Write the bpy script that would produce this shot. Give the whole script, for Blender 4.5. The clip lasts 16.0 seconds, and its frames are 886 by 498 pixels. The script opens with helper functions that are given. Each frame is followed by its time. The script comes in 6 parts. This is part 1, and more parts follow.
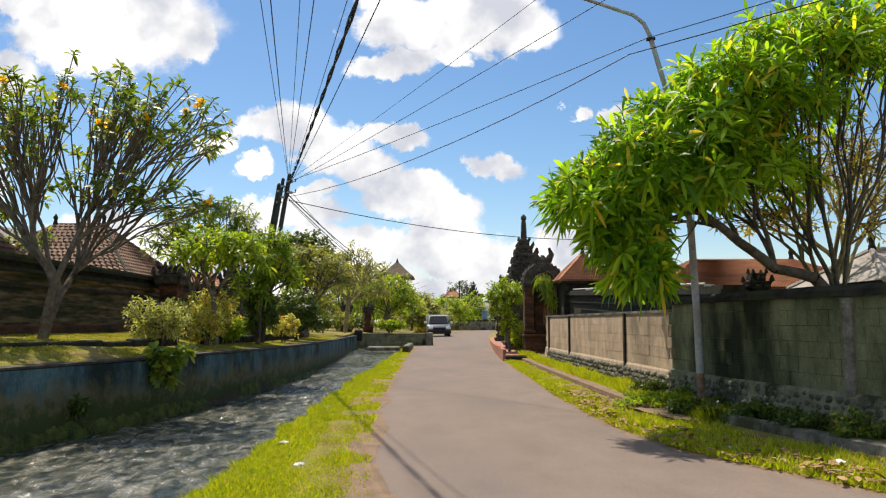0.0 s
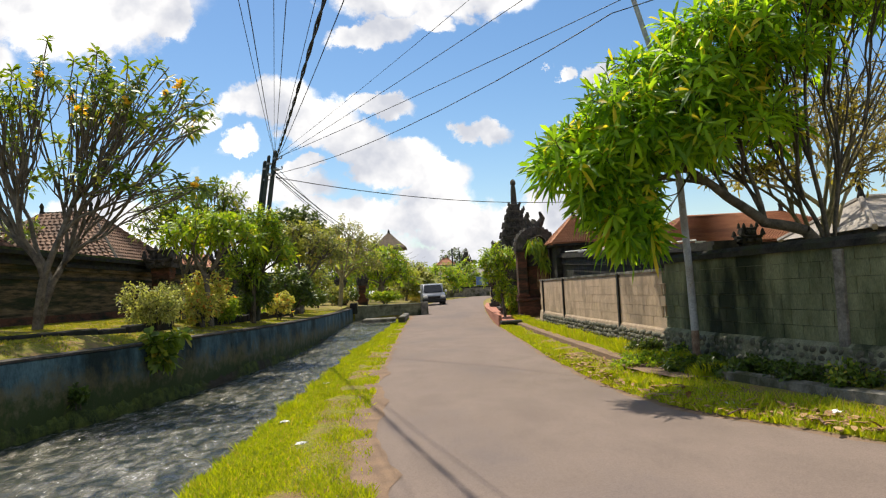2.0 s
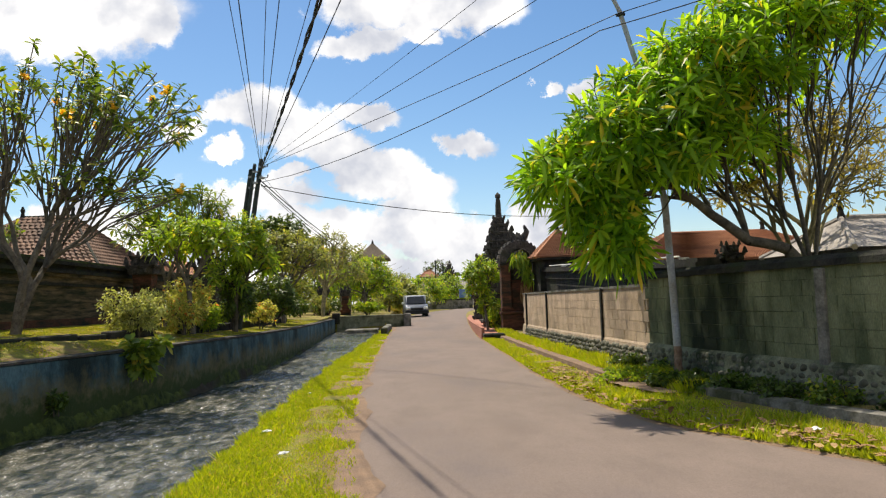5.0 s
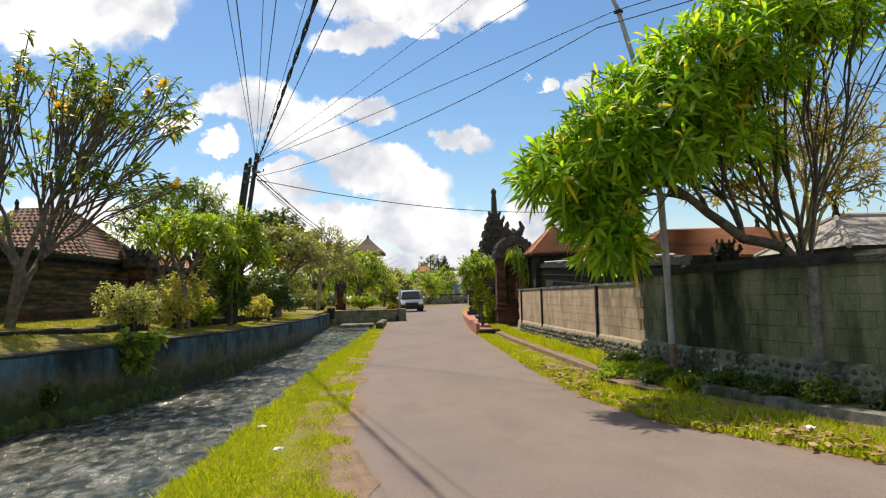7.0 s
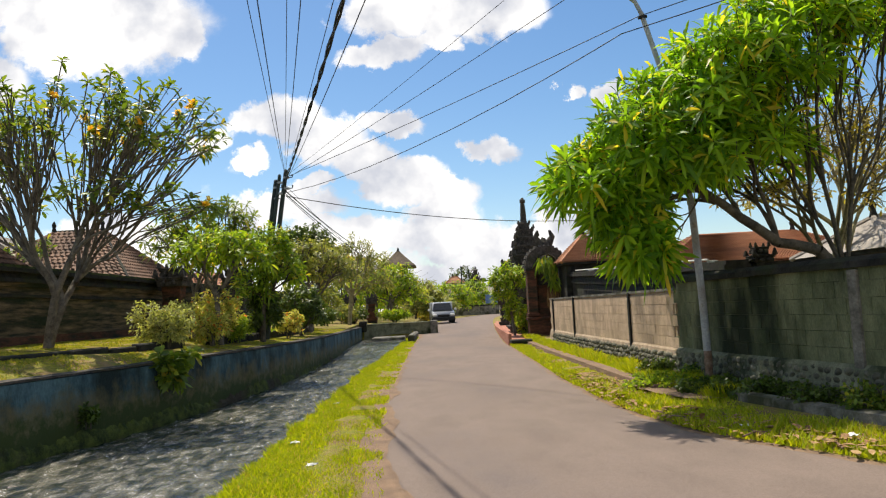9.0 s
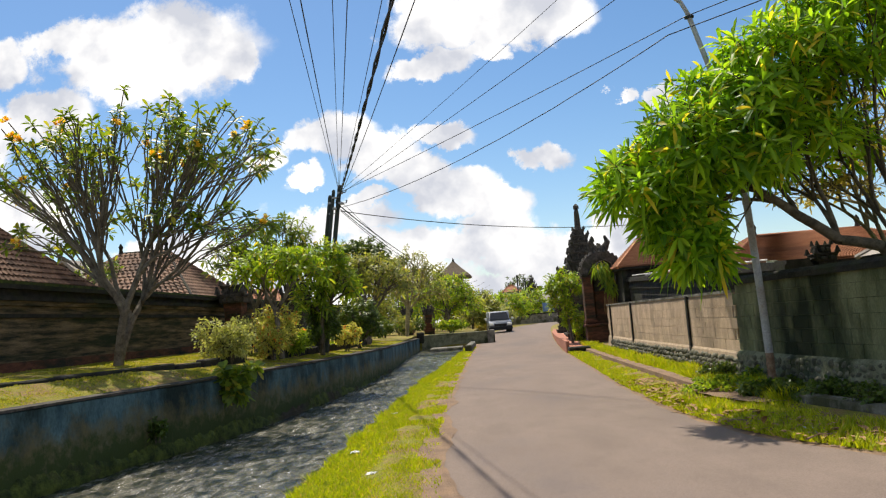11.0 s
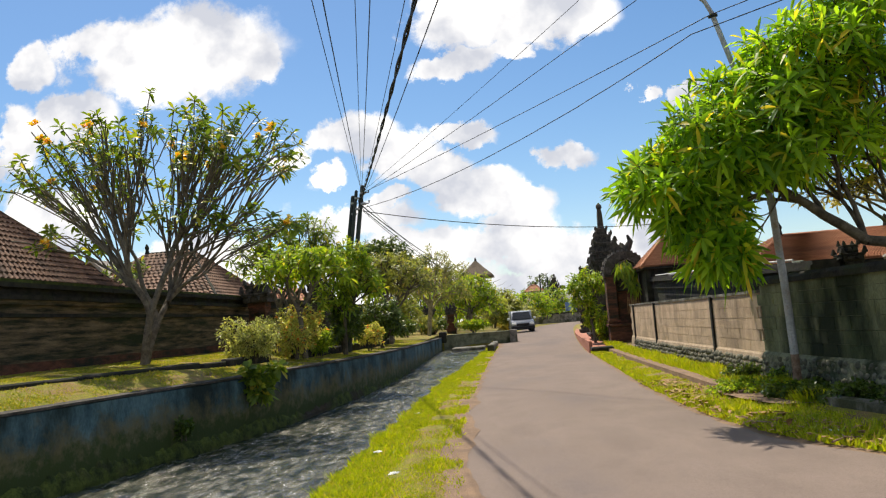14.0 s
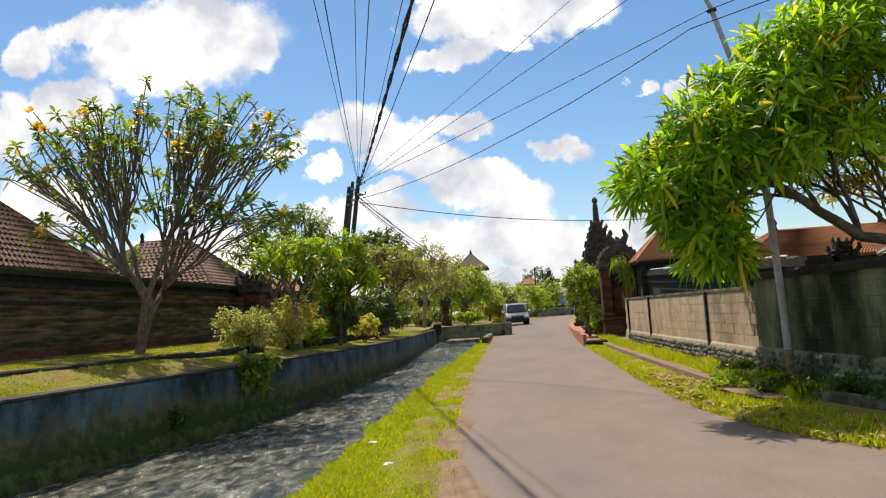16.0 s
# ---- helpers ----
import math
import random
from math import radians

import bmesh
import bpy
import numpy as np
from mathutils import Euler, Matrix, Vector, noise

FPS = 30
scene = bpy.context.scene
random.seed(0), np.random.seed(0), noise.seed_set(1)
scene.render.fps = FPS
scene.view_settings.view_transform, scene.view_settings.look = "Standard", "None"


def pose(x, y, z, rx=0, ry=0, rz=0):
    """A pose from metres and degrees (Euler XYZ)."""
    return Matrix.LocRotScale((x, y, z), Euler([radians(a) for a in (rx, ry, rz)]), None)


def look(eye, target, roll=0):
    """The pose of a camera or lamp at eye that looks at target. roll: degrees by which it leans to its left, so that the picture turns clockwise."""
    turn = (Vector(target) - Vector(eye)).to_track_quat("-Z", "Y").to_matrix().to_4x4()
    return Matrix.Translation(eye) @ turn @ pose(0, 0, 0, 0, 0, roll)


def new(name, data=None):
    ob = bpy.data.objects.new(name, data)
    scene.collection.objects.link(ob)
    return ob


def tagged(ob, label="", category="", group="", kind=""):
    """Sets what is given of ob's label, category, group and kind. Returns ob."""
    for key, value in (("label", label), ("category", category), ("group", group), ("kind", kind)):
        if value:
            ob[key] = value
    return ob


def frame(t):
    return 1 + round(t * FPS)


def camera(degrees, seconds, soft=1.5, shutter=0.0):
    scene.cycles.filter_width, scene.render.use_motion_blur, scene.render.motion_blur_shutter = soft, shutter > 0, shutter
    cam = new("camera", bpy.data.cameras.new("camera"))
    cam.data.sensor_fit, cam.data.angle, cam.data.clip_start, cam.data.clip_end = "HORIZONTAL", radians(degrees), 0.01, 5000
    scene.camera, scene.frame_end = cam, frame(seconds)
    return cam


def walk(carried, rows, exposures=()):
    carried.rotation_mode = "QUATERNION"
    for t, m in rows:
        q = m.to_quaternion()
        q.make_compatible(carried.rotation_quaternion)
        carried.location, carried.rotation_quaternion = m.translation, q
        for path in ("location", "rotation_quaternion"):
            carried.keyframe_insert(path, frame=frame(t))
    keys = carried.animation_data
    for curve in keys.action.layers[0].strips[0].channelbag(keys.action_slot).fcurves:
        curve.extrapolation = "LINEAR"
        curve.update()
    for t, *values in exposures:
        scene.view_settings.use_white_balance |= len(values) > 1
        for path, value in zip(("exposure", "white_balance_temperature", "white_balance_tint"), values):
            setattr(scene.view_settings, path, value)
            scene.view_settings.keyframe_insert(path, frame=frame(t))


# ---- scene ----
cam = camera(60.0, 16.0, 1.2)
ROWS = [
    (0, 0.000, 0.000, 1.500, 95.474, 0.000, -0.004),
    (0.5, -0.013, -0.003, 1.534, 94.379, 0.541, -0.503),
    (1, 0.000, 0.002, 1.532, 94.126, 2.279, -0.002),
    (1.5, 0.011, 0.007, 1.536, 93.282, 2.848, 0.061),
    (2, 0.012, 0.033, 1.553, 93.057, 3.008, -0.404),
    (2.5, 0.005, 0.039, 1.549, 93.388, 2.918, -0.919),
    (3, 0.000, 0.049, 1.552, 93.681, 2.670, -1.291),
    (3.5, -0.010, 0.018, 1.538, 93.629, 2.494, -1.628),
    (4, -0.024, 0.012, 1.537, 94.036, 2.211, -1.795),
    (6.5, -0.034, 0.015, 1.570, 93.537, 1.837, -1.707),
    (7, -0.042, 0.017, 1.568, 93.503, 1.616, -2.103),
    (7.5, -0.043, 0.013, 1.563, 93.652, 1.757, -1.958),
    (8, -0.047, 0.016, 1.572, 93.629, 1.846, -1.791),
    (8.5, -0.027, 0.037, 1.578, 93.999, 2.026, -0.620),
    (9, -0.012, 0.044, 1.582, 94.424, 2.929, 0.267),
    (9.2, 0.030, 0.025, 1.553, 94.522, 2.816, 0.388),
    (11.5, 0.045, -0.056, 1.568, 95.746, 4.832, 5.571),
    (12, 0.051, -0.070, 1.574, 95.942, 4.752, 6.117),
    (12.5, 0.058, -0.091, 1.565, 95.963, 4.631, 6.446),
    (13, 0.055, -0.101, 1.564, 95.798, 4.611, 6.504),
    (13.5, 0.059, -0.095, 1.565, 95.656, 4.493, 6.432),
    (14, 0.049, -0.090, 1.582, 95.523, 4.357, 6.216),
    (14.5, 0.044, -0.101, 1.572, 95.680, 4.292, 6.313),
    (15, 0.047, -0.100, 1.576, 95.570, 4.630, 6.379),
    (15.5, 0.033, -0.123, 1.563, 95.533, 4.474, 6.241),
    (16, 0.031, -0.102, 1.578, 94.906, 3.766, 5.804),
]
walk(cam, [(t, pose(x, y, z, rx, ry, rz)) for t, x, y, z, rx, ry, rz in ROWS], [(0, 0.12, 6850, 10), (16, 0.12, 6850, 10)])

# ---- world, sun, exposure ----
world = bpy.data.worlds.new("sky")
scene.world = world
world.use_nodes = True
SUN_FROM = Vector((-0.25, 0.5, 1.0)).normalized()
# cumulus clouds: bearing x/y, height z/y, half width, half height
CLOUDS = [(-0.452, 0.40, 0.16, 0.07), (-0.6, 0.33, 0.06, 0.04), (-0.552, 0.426, 0.08, 0.037), (-0.337, 0.377, 0.037, 0.029), (-0.21, 0.259, 0.07, 0.031), (-0.145, 0.231, 0.055, 0.035),
          (-0.096, 0.202, 0.048, 0.027), (-0.048, 0.168, 0.063, 0.033), (0.005, 0.15, 0.046, 0.029), (-0.25, 0.208, 0.026, 0.014), (-0.063, 0.253, 0.042, 0.016)]
CLOUDS += [(0.072, 0.209, 0.037, 0.021), (-0.003, 0.403, 0.133, 0.044), (0.088, 0.399, 0.07, 0.041), (-0.071, 0.346, 0.066, 0.022), (0.012, 0.354, 0.029, 0.015),
           (0.219, 0.28, 0.03, 0.018), (0.172, 0.284, 0.016, 0.014), (-0.295, 0.236, 0.024, 0.016), (-0.167, 0.177, 0.024, 0.012), (-0.211, 0.145, 0.088, 0.028)]
CLOUDS += [(-0.106, 0.097, 0.103, 0.028), (0.012, 0.089, 0.081, 0.033), (0.078, 0.071, 0.081, 0.033), (0.16, 0.097, 0.05, 0.04), (-0.42, 0.1, 0.09, 0.045),
           (-0.003, 0.123, 0.055, 0.029), (-0.672, 0.412, 0.043, 0.035), (-0.697, 0.298, 0.044, 0.055), (-0.653, 0.18, 0.08, 0.06), (-0.3, 0.05, 0.3, 0.05), (0.1, 0.03, 0.3, 0.035)]


def build_sky():
    nt = world.node_tree
    nt.nodes.clear()

    def node(kind, op=None, *ins):
        n = nt.nodes.new(kind)
        if op:
            n.operation = op
        for i, v in enumerate(ins):
            if v is None:
                continue
            if isinstance(v, bpy.types.NodeSocket):
                nt.links.new(v, n.inputs[i])
            else:
                n.inputs[i].default_value = v
        return n

    def math_n(op, *ins):
        return node("ShaderNodeMath", op, *ins).outputs[0]

    sky = nt.nodes.new("ShaderNodeTexSky")
    sky.sky_type, sky.sun_disc = "NISHITA", False
    sky.sun_elevation = math.asin(SUN_FROM.z)
    sky.sun_rotation = math.atan2(SUN_FROM.x, SUN_FROM.y)
    sky.air_density, sky.dust_density, sky.ozone_density = 1.0, 0.4, 2.5
    hsv = nt.nodes.new("ShaderNodeHueSaturation")
    hsv.inputs["Saturation"].default_value = 1.22
    nt.links.new(sky.outputs[0], hsv.inputs["Color"])
    tc = nt.nodes.new("ShaderNodeTexCoord")
    sep = nt.nodes.new("ShaderNodeSeparateXYZ")
    nt.links.new(tc.outputs["Generated"], sep.inputs[0])
    fy = math_n("MAXIMUM", sep.outputs[1], 0.12)
    u, v = math_n("DIVIDE", sep.outputs[0], fy), math_n("DIVIDE", sep.outputs[2], fy)
    comb = nt.nodes.new("ShaderNodeCombineXYZ")
    nt.links.new(u, comb.inputs[0])
    nt.links.new(v, comb.inputs[1])
    # billowing edges: the lookup is bent by noise
    n1 = nt.nodes.new("ShaderNodeTexNoise")
    n1.inputs["Scale"].default_value, n1.inputs["Detail"].default_value, n1.inputs["Roughness"].default_value = 13.0, 9.0, 0.66
    nt.links.new(comb.outputs[0], n1.inputs["Vector"])
    bend = node("ShaderNodeVectorMath", "SUBTRACT", n1.outputs["Color"], (0.5, 0.5, 0.5))
    bend2 = node("ShaderNodeVectorMath", "MULTIPLY", bend.outputs[0], (0.10, 0.085, 0.0))
    p = node("ShaderNodeVectorMath", "ADD", comb.outputs[0], bend2.outputs[0]).outputs[0]
    best = None
    for cu, cv, ru, rv in CLOUDS:
        d = node("ShaderNodeVectorMath", "SUBTRACT", p, (cu, cv, 0))
        d = node("ShaderNodeVectorMath", "MULTIPLY", d.outputs[0], (0.98 / ru, 0.98 / rv, 0))
        ln = node("ShaderNodeVectorMath", "LENGTH", d.outputs[0])
        s = math_n("SUBTRACT", 1.0, ln.outputs["Value"])
        best = s if best is None else math_n("MAXIMUM", best, s)
    # the rest of the sky carries the same broken cumulus
    n2 = nt.nodes.new("ShaderNodeTexNoise")
    n2.inputs["Scale"].default_value, n2.inputs["Detail"].default_value = 3.2, 6.0
    nt.links.new(tc.outputs["Generated"], n2.inputs["Vector"])
    rest = math_n("MULTIPLY", math_n("SUBTRACT", n2.outputs[0], 0.52), 6.0)
    side = node("ShaderNodeMapRange", None, sep.outputs[1], 0.62, 0.35, -1.0, 0.0)
    best = math_n("MAXIMUM", best, math_n("ADD", rest, side.outputs[0]))
    wisp = math_n("MULTIPLY", math_n("SUBTRACT", n1.outputs["Fac"], 0.5), 1.1)
    dens = math_n("ADD", best, wisp)
    cover = node("ShaderNodeMapRange", None, dens, -0.10, 0.22, 0.0, 1.0)
    cover.interpolation_type = "SMOOTHSTEP"
    n3 = nt.nodes.new("ShaderNodeTexNoise")
    n3.inputs["Scale"].default_value, n3.inputs["Detail"].default_value = 9.0, 5.0
    nt.links.new(comb.outputs[0], n3.inputs["Vector"])
    ramp = nt.nodes.new("ShaderNodeValToRGB")
    ramp.color_ramp.elements[0].position, ramp.color_ramp.elements[0].color = 0.40, (0.60, 0.64, 0.74, 1)
    ramp.color_ramp.elements[1].position, ramp.color_ramp.elements[1].color = 0.60, (1.18, 1.18, 1.18, 1)
    nt.links.new(n3.outputs["Fac"], ramp.inputs[0])
    scl = node("ShaderNodeVectorMath", "MULTIPLY", hsv.outputs[0], (0.122, 0.122, 0.122))
    mix = nt.nodes.new("ShaderNodeMixRGB")
    nt.links.new(cover.outputs[0], mix.inputs[0])
    nt.links.new(scl.outputs[0], mix.inputs[1])
    nt.links.new(ramp.outputs[0], mix.inputs[2])
    bg = nt.nodes.new("ShaderNodeBackground")
    out = nt.nodes.new("ShaderNodeOutputWorld")
    nt.links.new(mix.outputs[0], bg.inputs[0])
    nt.links.new(bg.outputs[0], out.inputs[0])


build_sky()
sun = new("sun", bpy.data.lights.new("sun", "SUN"))
sun.data.energy, sun.data.angle, sun.data.color = 5.6, radians(0.9), (1.0, 0.94, 0.84)
sun.matrix_world = look((0, 0, 30), Vector((0, 0, 30)) - SUN_FROM)


# ---- materials ----


def mat(name, c1, c2, scale=3.0, rough=0.85, bump=0.3, fine=40.0, stretch=(1, 1, 1), low=0.35, high=0.65, third=None, third_scale=0.7, third_at=(0.5, 0.62), vary=0.0, spec=0.3, metal=0.0, placed=False):
    """A weathered surface: two colours broken by noise, a third in large patches, fine grain and relief. vary: lightness changes from piece to piece."""
    m = bpy.data.materials.new(name)
    m.use_nodes = True
    nt = m.node_tree
    b = nt.nodes["Principled BSDF"]
    tc = nt.nodes.new("ShaderNodeTexCoord")
    mp = nt.nodes.new("ShaderNodeMapping")
    mp.inputs["Scale"].default_value = stretch
    nt.links.new(nt.nodes.new("ShaderNodeNewGeometry").outputs["Position"] if placed else tc.outputs["Object"], mp.inputs[0])

    def noise_n(s, d=5.0):
        n = nt.nodes.new("ShaderNodeTexNoise")
        n.inputs["Scale"].default_value, n.inputs["Detail"].default_value, n.inputs["Roughness"].default_value = s, d, 0.62
        nt.links.new(mp.outputs[0], n.inputs["Vector"])
        return n.outputs["Fac"]

    ramp = nt.nodes.new("ShaderNodeValToRGB")
    ramp.color_ramp.elements[0].position, ramp.color_ramp.elements[0].color = low, (*c1, 1)
    ramp.color_ramp.elements[1].position, ramp.color_ramp.elements[1].color = high, (*c2, 1)
    nt.links.new(noise_n(scale), ramp.inputs[0])
    col = ramp.outputs[0]
    if third:
        mr = nt.nodes.new("ShaderNodeMapRange")
        mr.inputs[1].default_value, mr.inputs[2].default_value = third_at
        nt.links.new(noise_n(third_scale, 6.0), mr.inputs[0])
        mx = nt.nodes.new("ShaderNodeMixRGB")
        nt.links.new(mr.outputs[0], mx.inputs[0])
        nt.links.new(col, mx.inputs[1])
        mx.inputs[2].default_value = (*third, 1)
        col = mx.outputs[0]
    g = noise_n(fine, 3.0)
    mr = nt.nodes.new("ShaderNodeMapRange")
    mr.inputs[1].default_value, mr.inputs[2].default_value, mr.inputs[3].default_value, mr.inputs[4].default_value = 0.3, 0.7, 0.75, 1.2
    nt.links.new(g, mr.inputs[0])
    val = mr.outputs[0]
    if vary:
        oi = nt.nodes.new("ShaderNodeObjectInfo")
        m2 = nt.nodes.new("ShaderNodeMapRange")
        m2.inputs[3].default_value, m2.inputs[4].default_value = 1 - vary, 1 + vary
        nt.links.new(oi.outputs["Random"], m2.inputs[0])
        mm = nt.nodes.new("ShaderNodeMath")
        mm.operation = "MULTIPLY"
        nt.links.new(val, mm.inputs[0])
        nt.links.new(m2.outputs[0], mm.inputs[1])
        val = mm.outputs[0]
    vm = nt.nodes.new("ShaderNodeVectorMath")
    vm.operation = "SCALE"
    nt.links.new(col, vm.inputs[0])
    nt.links.new(val, vm.inputs["Scale"])
    nt.links.new(vm.outputs[0], b.inputs["Base Color"])
    b.inputs["Roughness"].default_value = rough
    b.inputs["Specular IOR Level"].default_value = spec
    b.inputs["Metallic"].default_value = metal
    if bump:
        bp = nt.nodes.new("ShaderNodeBump")
        bp.inputs["Strength"].default_value, bp.inputs["Distance"].default_value = bump, 0.02
        nt.links.new(g, bp.inputs["Height"])
        nt.links.new(bp.outputs[0], b.inputs["Normal"])
    return m


def leaf_mat(name, dark, light, odd, glow=0.4, rough=0.42):
    """Leaves: each one its own green between dark and light, a few yellowed; light passes through."""
    m = bpy.data.materials.new(name)
    m.use_nodes = True
    nt = m.node_tree
    b = nt.nodes["Principled BSDF"]
    geo = nt.nodes.new("ShaderNodeNewGeometry")
    ramp = nt.nodes.new("ShaderNodeValToRGB")
    e = ramp.color_ramp.elements
    e[0].position, e[0].color = 0.0, (*dark, 1)
    e[1].position, e[1].color = 0.88, (*light, 1)
    e3 = e.new(0.985)
    e3.color = (*odd, 1)
    nt.links.new(geo.outputs["Random Per Island"], ramp.inputs[0])
    nt.links.new(ramp.outputs[0], b.inputs["Base Color"])
    b.inputs["Roughness"].default_value = rough
    b.inputs["Specular IOR Level"].default_value = 0.35
    tr = nt.nodes.new("ShaderNodeBsdfTranslucent")
    vm = nt.nodes.new("ShaderNodeVectorMath")
    vm.operation = "MULTIPLY"
    vm.inputs[1].default_value = (1.9, 1.8, 0.75)
    nt.links.new(ramp.outputs[0], vm.inputs[0])
    nt.links.new(vm.outputs[0], tr.inputs[0])
    mx = nt.nodes.new("ShaderNodeMixShader")
    mx.inputs[0].default_value = glow
    nt.links.new(b.outputs[0], mx.inputs[1])
    nt.links.new(tr.outputs[0], mx.inputs[2])
    nt.links.new(mx.outputs[0], nt.nodes["Material Output"].inputs[0])
    return m


def banded_wall_mat():
    """Blue-grey stained concrete; an olive water stain and moss lie along its lower half with ragged, blotchy limits."""
    m = mat("stained_concrete", (0.015, 0.045, 0.06), (0.10, 0.18, 0.205), 2.0, 0.85, 0.5, 30, stretch=(1, 1, 0.5), third=(0.012, 0.024, 0.022), third_scale=0.9, third_at=(0.46, 0.62))
    nt = m.node_tree
    b = nt.nodes["Principled BSDF"]
    col = b.inputs["Base Color"].links[0].from_socket
    geo = nt.nodes.new("ShaderNodeNewGeometry")
    sep = nt.nodes.new("ShaderNodeSeparateXYZ")
    nt.links.new(geo.outputs["Position"], sep.inputs[0])
    for (colour, top, soft, scale, amount) in (((0.135, 0.115, 0.05, 1), 0.30, 0.22, 2.4, 0.85), ((0.035, 0.055, 0.012, 1), 0.06, 0.16, 4.5, 0.95)):
        n = nt.nodes.new("ShaderNodeTexNoise")
        n.inputs["Scale"].default_value, n.inputs["Detail"].default_value, n.inputs["Roughness"].default_value = scale, 7.0, 0.7
        nt.links.new(geo.outputs["Position"], n.inputs["Vector"])
        h = nt.nodes.new("ShaderNodeMath")
        h.operation = "MULTIPLY_ADD"
        nt.links.new(n.outputs["Fac"], h.inputs[0])
        h.inputs[1].default_value = -1.5
        nt.links.new(sep.outputs[2], h.inputs[2])
        mr = nt.nodes.new("ShaderNodeMapRange")
        mr.inputs[1].default_value, mr.inputs[2].default_value, mr.inputs[3].default_value, mr.inputs[4].default_value = top - 0.75 + soft, top - 0.75 - soft, 0.0, amount
        nt.links.new(h.outputs[0], mr.inputs[0])
        mx = nt.nodes.new("ShaderNodeMixRGB")
        nt.links.new(mr.outputs[0], mx.inputs[0])
        nt.links.new(col, mx.inputs[1])
        mx.inputs[2].default_value = colour
        col = mx.outputs[0]
    nt.links.new(col, b.inputs["Base Color"])
    return m


M_ground = mat("turf", (0.17, 0.19, 0.015), (0.28, 0.23, 0.04), 9.0, 0.95, 1.0, 80, third=(0.25, 0.16, 0.07), third_scale=1.6, third_at=(0.44, 0.6))
M_blade = leaf_mat("grass_blade", (0.22, 0.30, 0.009), (0.42, 0.43, 0.018), (0.46, 0.34, 0.10), 0.38, 0.6)
M_turf = leaf_mat("bank_turf_blade", (0.15, 0.20, 0.018), (0.36, 0.34, 0.05), (0.44, 0.29, 0.10), 0.4, 0.6)
M_asphalt = mat("asphalt", (0.172, 0.131, 0.106), (0.208, 0.158, 0.128), 1.6, 0.92, 0.35, 120, stretch=(1, 0.5, 1), third=(0.158, 0.124, 0.107), third_scale=0.4)
M_dirt = mat("dirt", (0.18, 0.12, 0.08), (0.26, 0.17, 0.105), 3, 0.95, 0.7, 60)
M_canal = banded_wall_mat()
M_moss = mat("moss", (0.022, 0.034, 0.008), (0.10, 0.125, 0.022), 5, 0.95, 0.9, 40, third=(0.05, 0.04, 0.025))
M_cap = mat("worn_concrete_cap", (0.10, 0.095, 0.08), (0.26, 0.24, 0.20), 4, 0.9, 0.5, 35, third=(0.06, 0.06, 0.03), third_scale=1.4)
M_block = mat("concrete_block", (0.44, 0.32, 0.21), (0.62, 0.46, 0.31), 2.5, 0.92, 0.55, 70, vary=0.07, placed=True, third=(0.24, 0.18, 0.12), third_scale=0.8, third_at=(0.5, 0.7), stretch=(1, 1, 0.6))
M_block_old = mat("mossy_block", (0.068, 0.085, 0.038), (0.22, 0.23, 0.125), 2.2, 0.92, 0.55, 60, vary=0.05, third=(0.016, 0.024, 0.010), third_scale=0.6, third_at=(0.50, 0.62), stretch=(1, 1, 0.4), placed=True)
M_mortar = mat("mortar", (0.33, 0.245, 0.165), (0.47, 0.36, 0.25), 5, 0.95, 0.5, 50)
M_mortar_old = mat("old_mortar", (0.10, 0.11, 0.065), (0.27, 0.27, 0.18), 3, 0.95, 0.5, 50, third=(0.03, 0.038, 0.016), third_scale=0.9)
M_black = mat("weather_blackened_stone", (0.010, 0.010, 0.009), (0.042, 0.038, 0.031), 5, 0.95, 0.8, 30, third=(0.03, 0.034, 0.016), third_scale=1.5)
M_tower = mat("carved_dark_stone", (0.03, 0.027, 0.024), (0.105, 0.09, 0.075), 6, 0.95, 0.9, 22, third=(0.05, 0.046, 0.03), third_scale=2.0)
M_brick = mat("aged_red_brick", (0.085, 0.035, 0.02), (0.18, 0.07, 0.04), 4, 0.92, 0.6, 30, stretch=(1, 1, 3), third=(0.028, 0.03, 0.018), third_scale=0.9, third_at=(0.45, 0.62))
M_wall_left = mat("sooty_brick_wall", (0.025, 0.026, 0.015), (0.28, 0.195, 0.11), 2.6, 0.95, 0.9, 22, stretch=(1, 0.45, 4.5), low=0.36, high=0.74, third=(0.018, 0.028, 0.011), third_scale=0.55, third_at=(0.49, 0.63))
M_rubble = mat("river_stone", (0.06, 0.06, 0.04), (0.17, 0.16, 0.115), 5, 0.9, 0.5, 25, vary=0.3, placed=True)
M_path = mat("red_paving", (0.33, 0.13, 0.085), (0.44, 0.20, 0.13), 4, 0.9, 0.5, 40)
M_tile = mat("clay_roof_tile", (0.15, 0.085, 0.055), (0.30, 0.18, 0.115), 3, 0.85, 0.4, 20, third=(0.10, 0.06, 0.04), third_scale=1.0)
M_tile_new = mat("orange_roof_tile", (0.34, 0.15, 0.075), (0.47, 0.22, 0.115), 2, 0.85, 0.5, 14, stretch=(1, 1, 5), third=(0.26, 0.12, 0.07), third_scale=0.8)
M_roof_grey = mat("grey_roof", (0.25, 0.22, 0.19), (0.38, 0.34, 0.29), 2, 0.85, 0.4, 20)
M_thatch = mat("thatch", (0.11, 0.085, 0.06), (0.22, 0.17, 0.12), 6, 0.98, 1.0, 30, stretch=(3, 3, 1))
M_bark = mat("grey_bark", (0.085, 0.07, 0.055), (0.21, 0.18, 0.14), 6, 0.9, 0.7, 30)
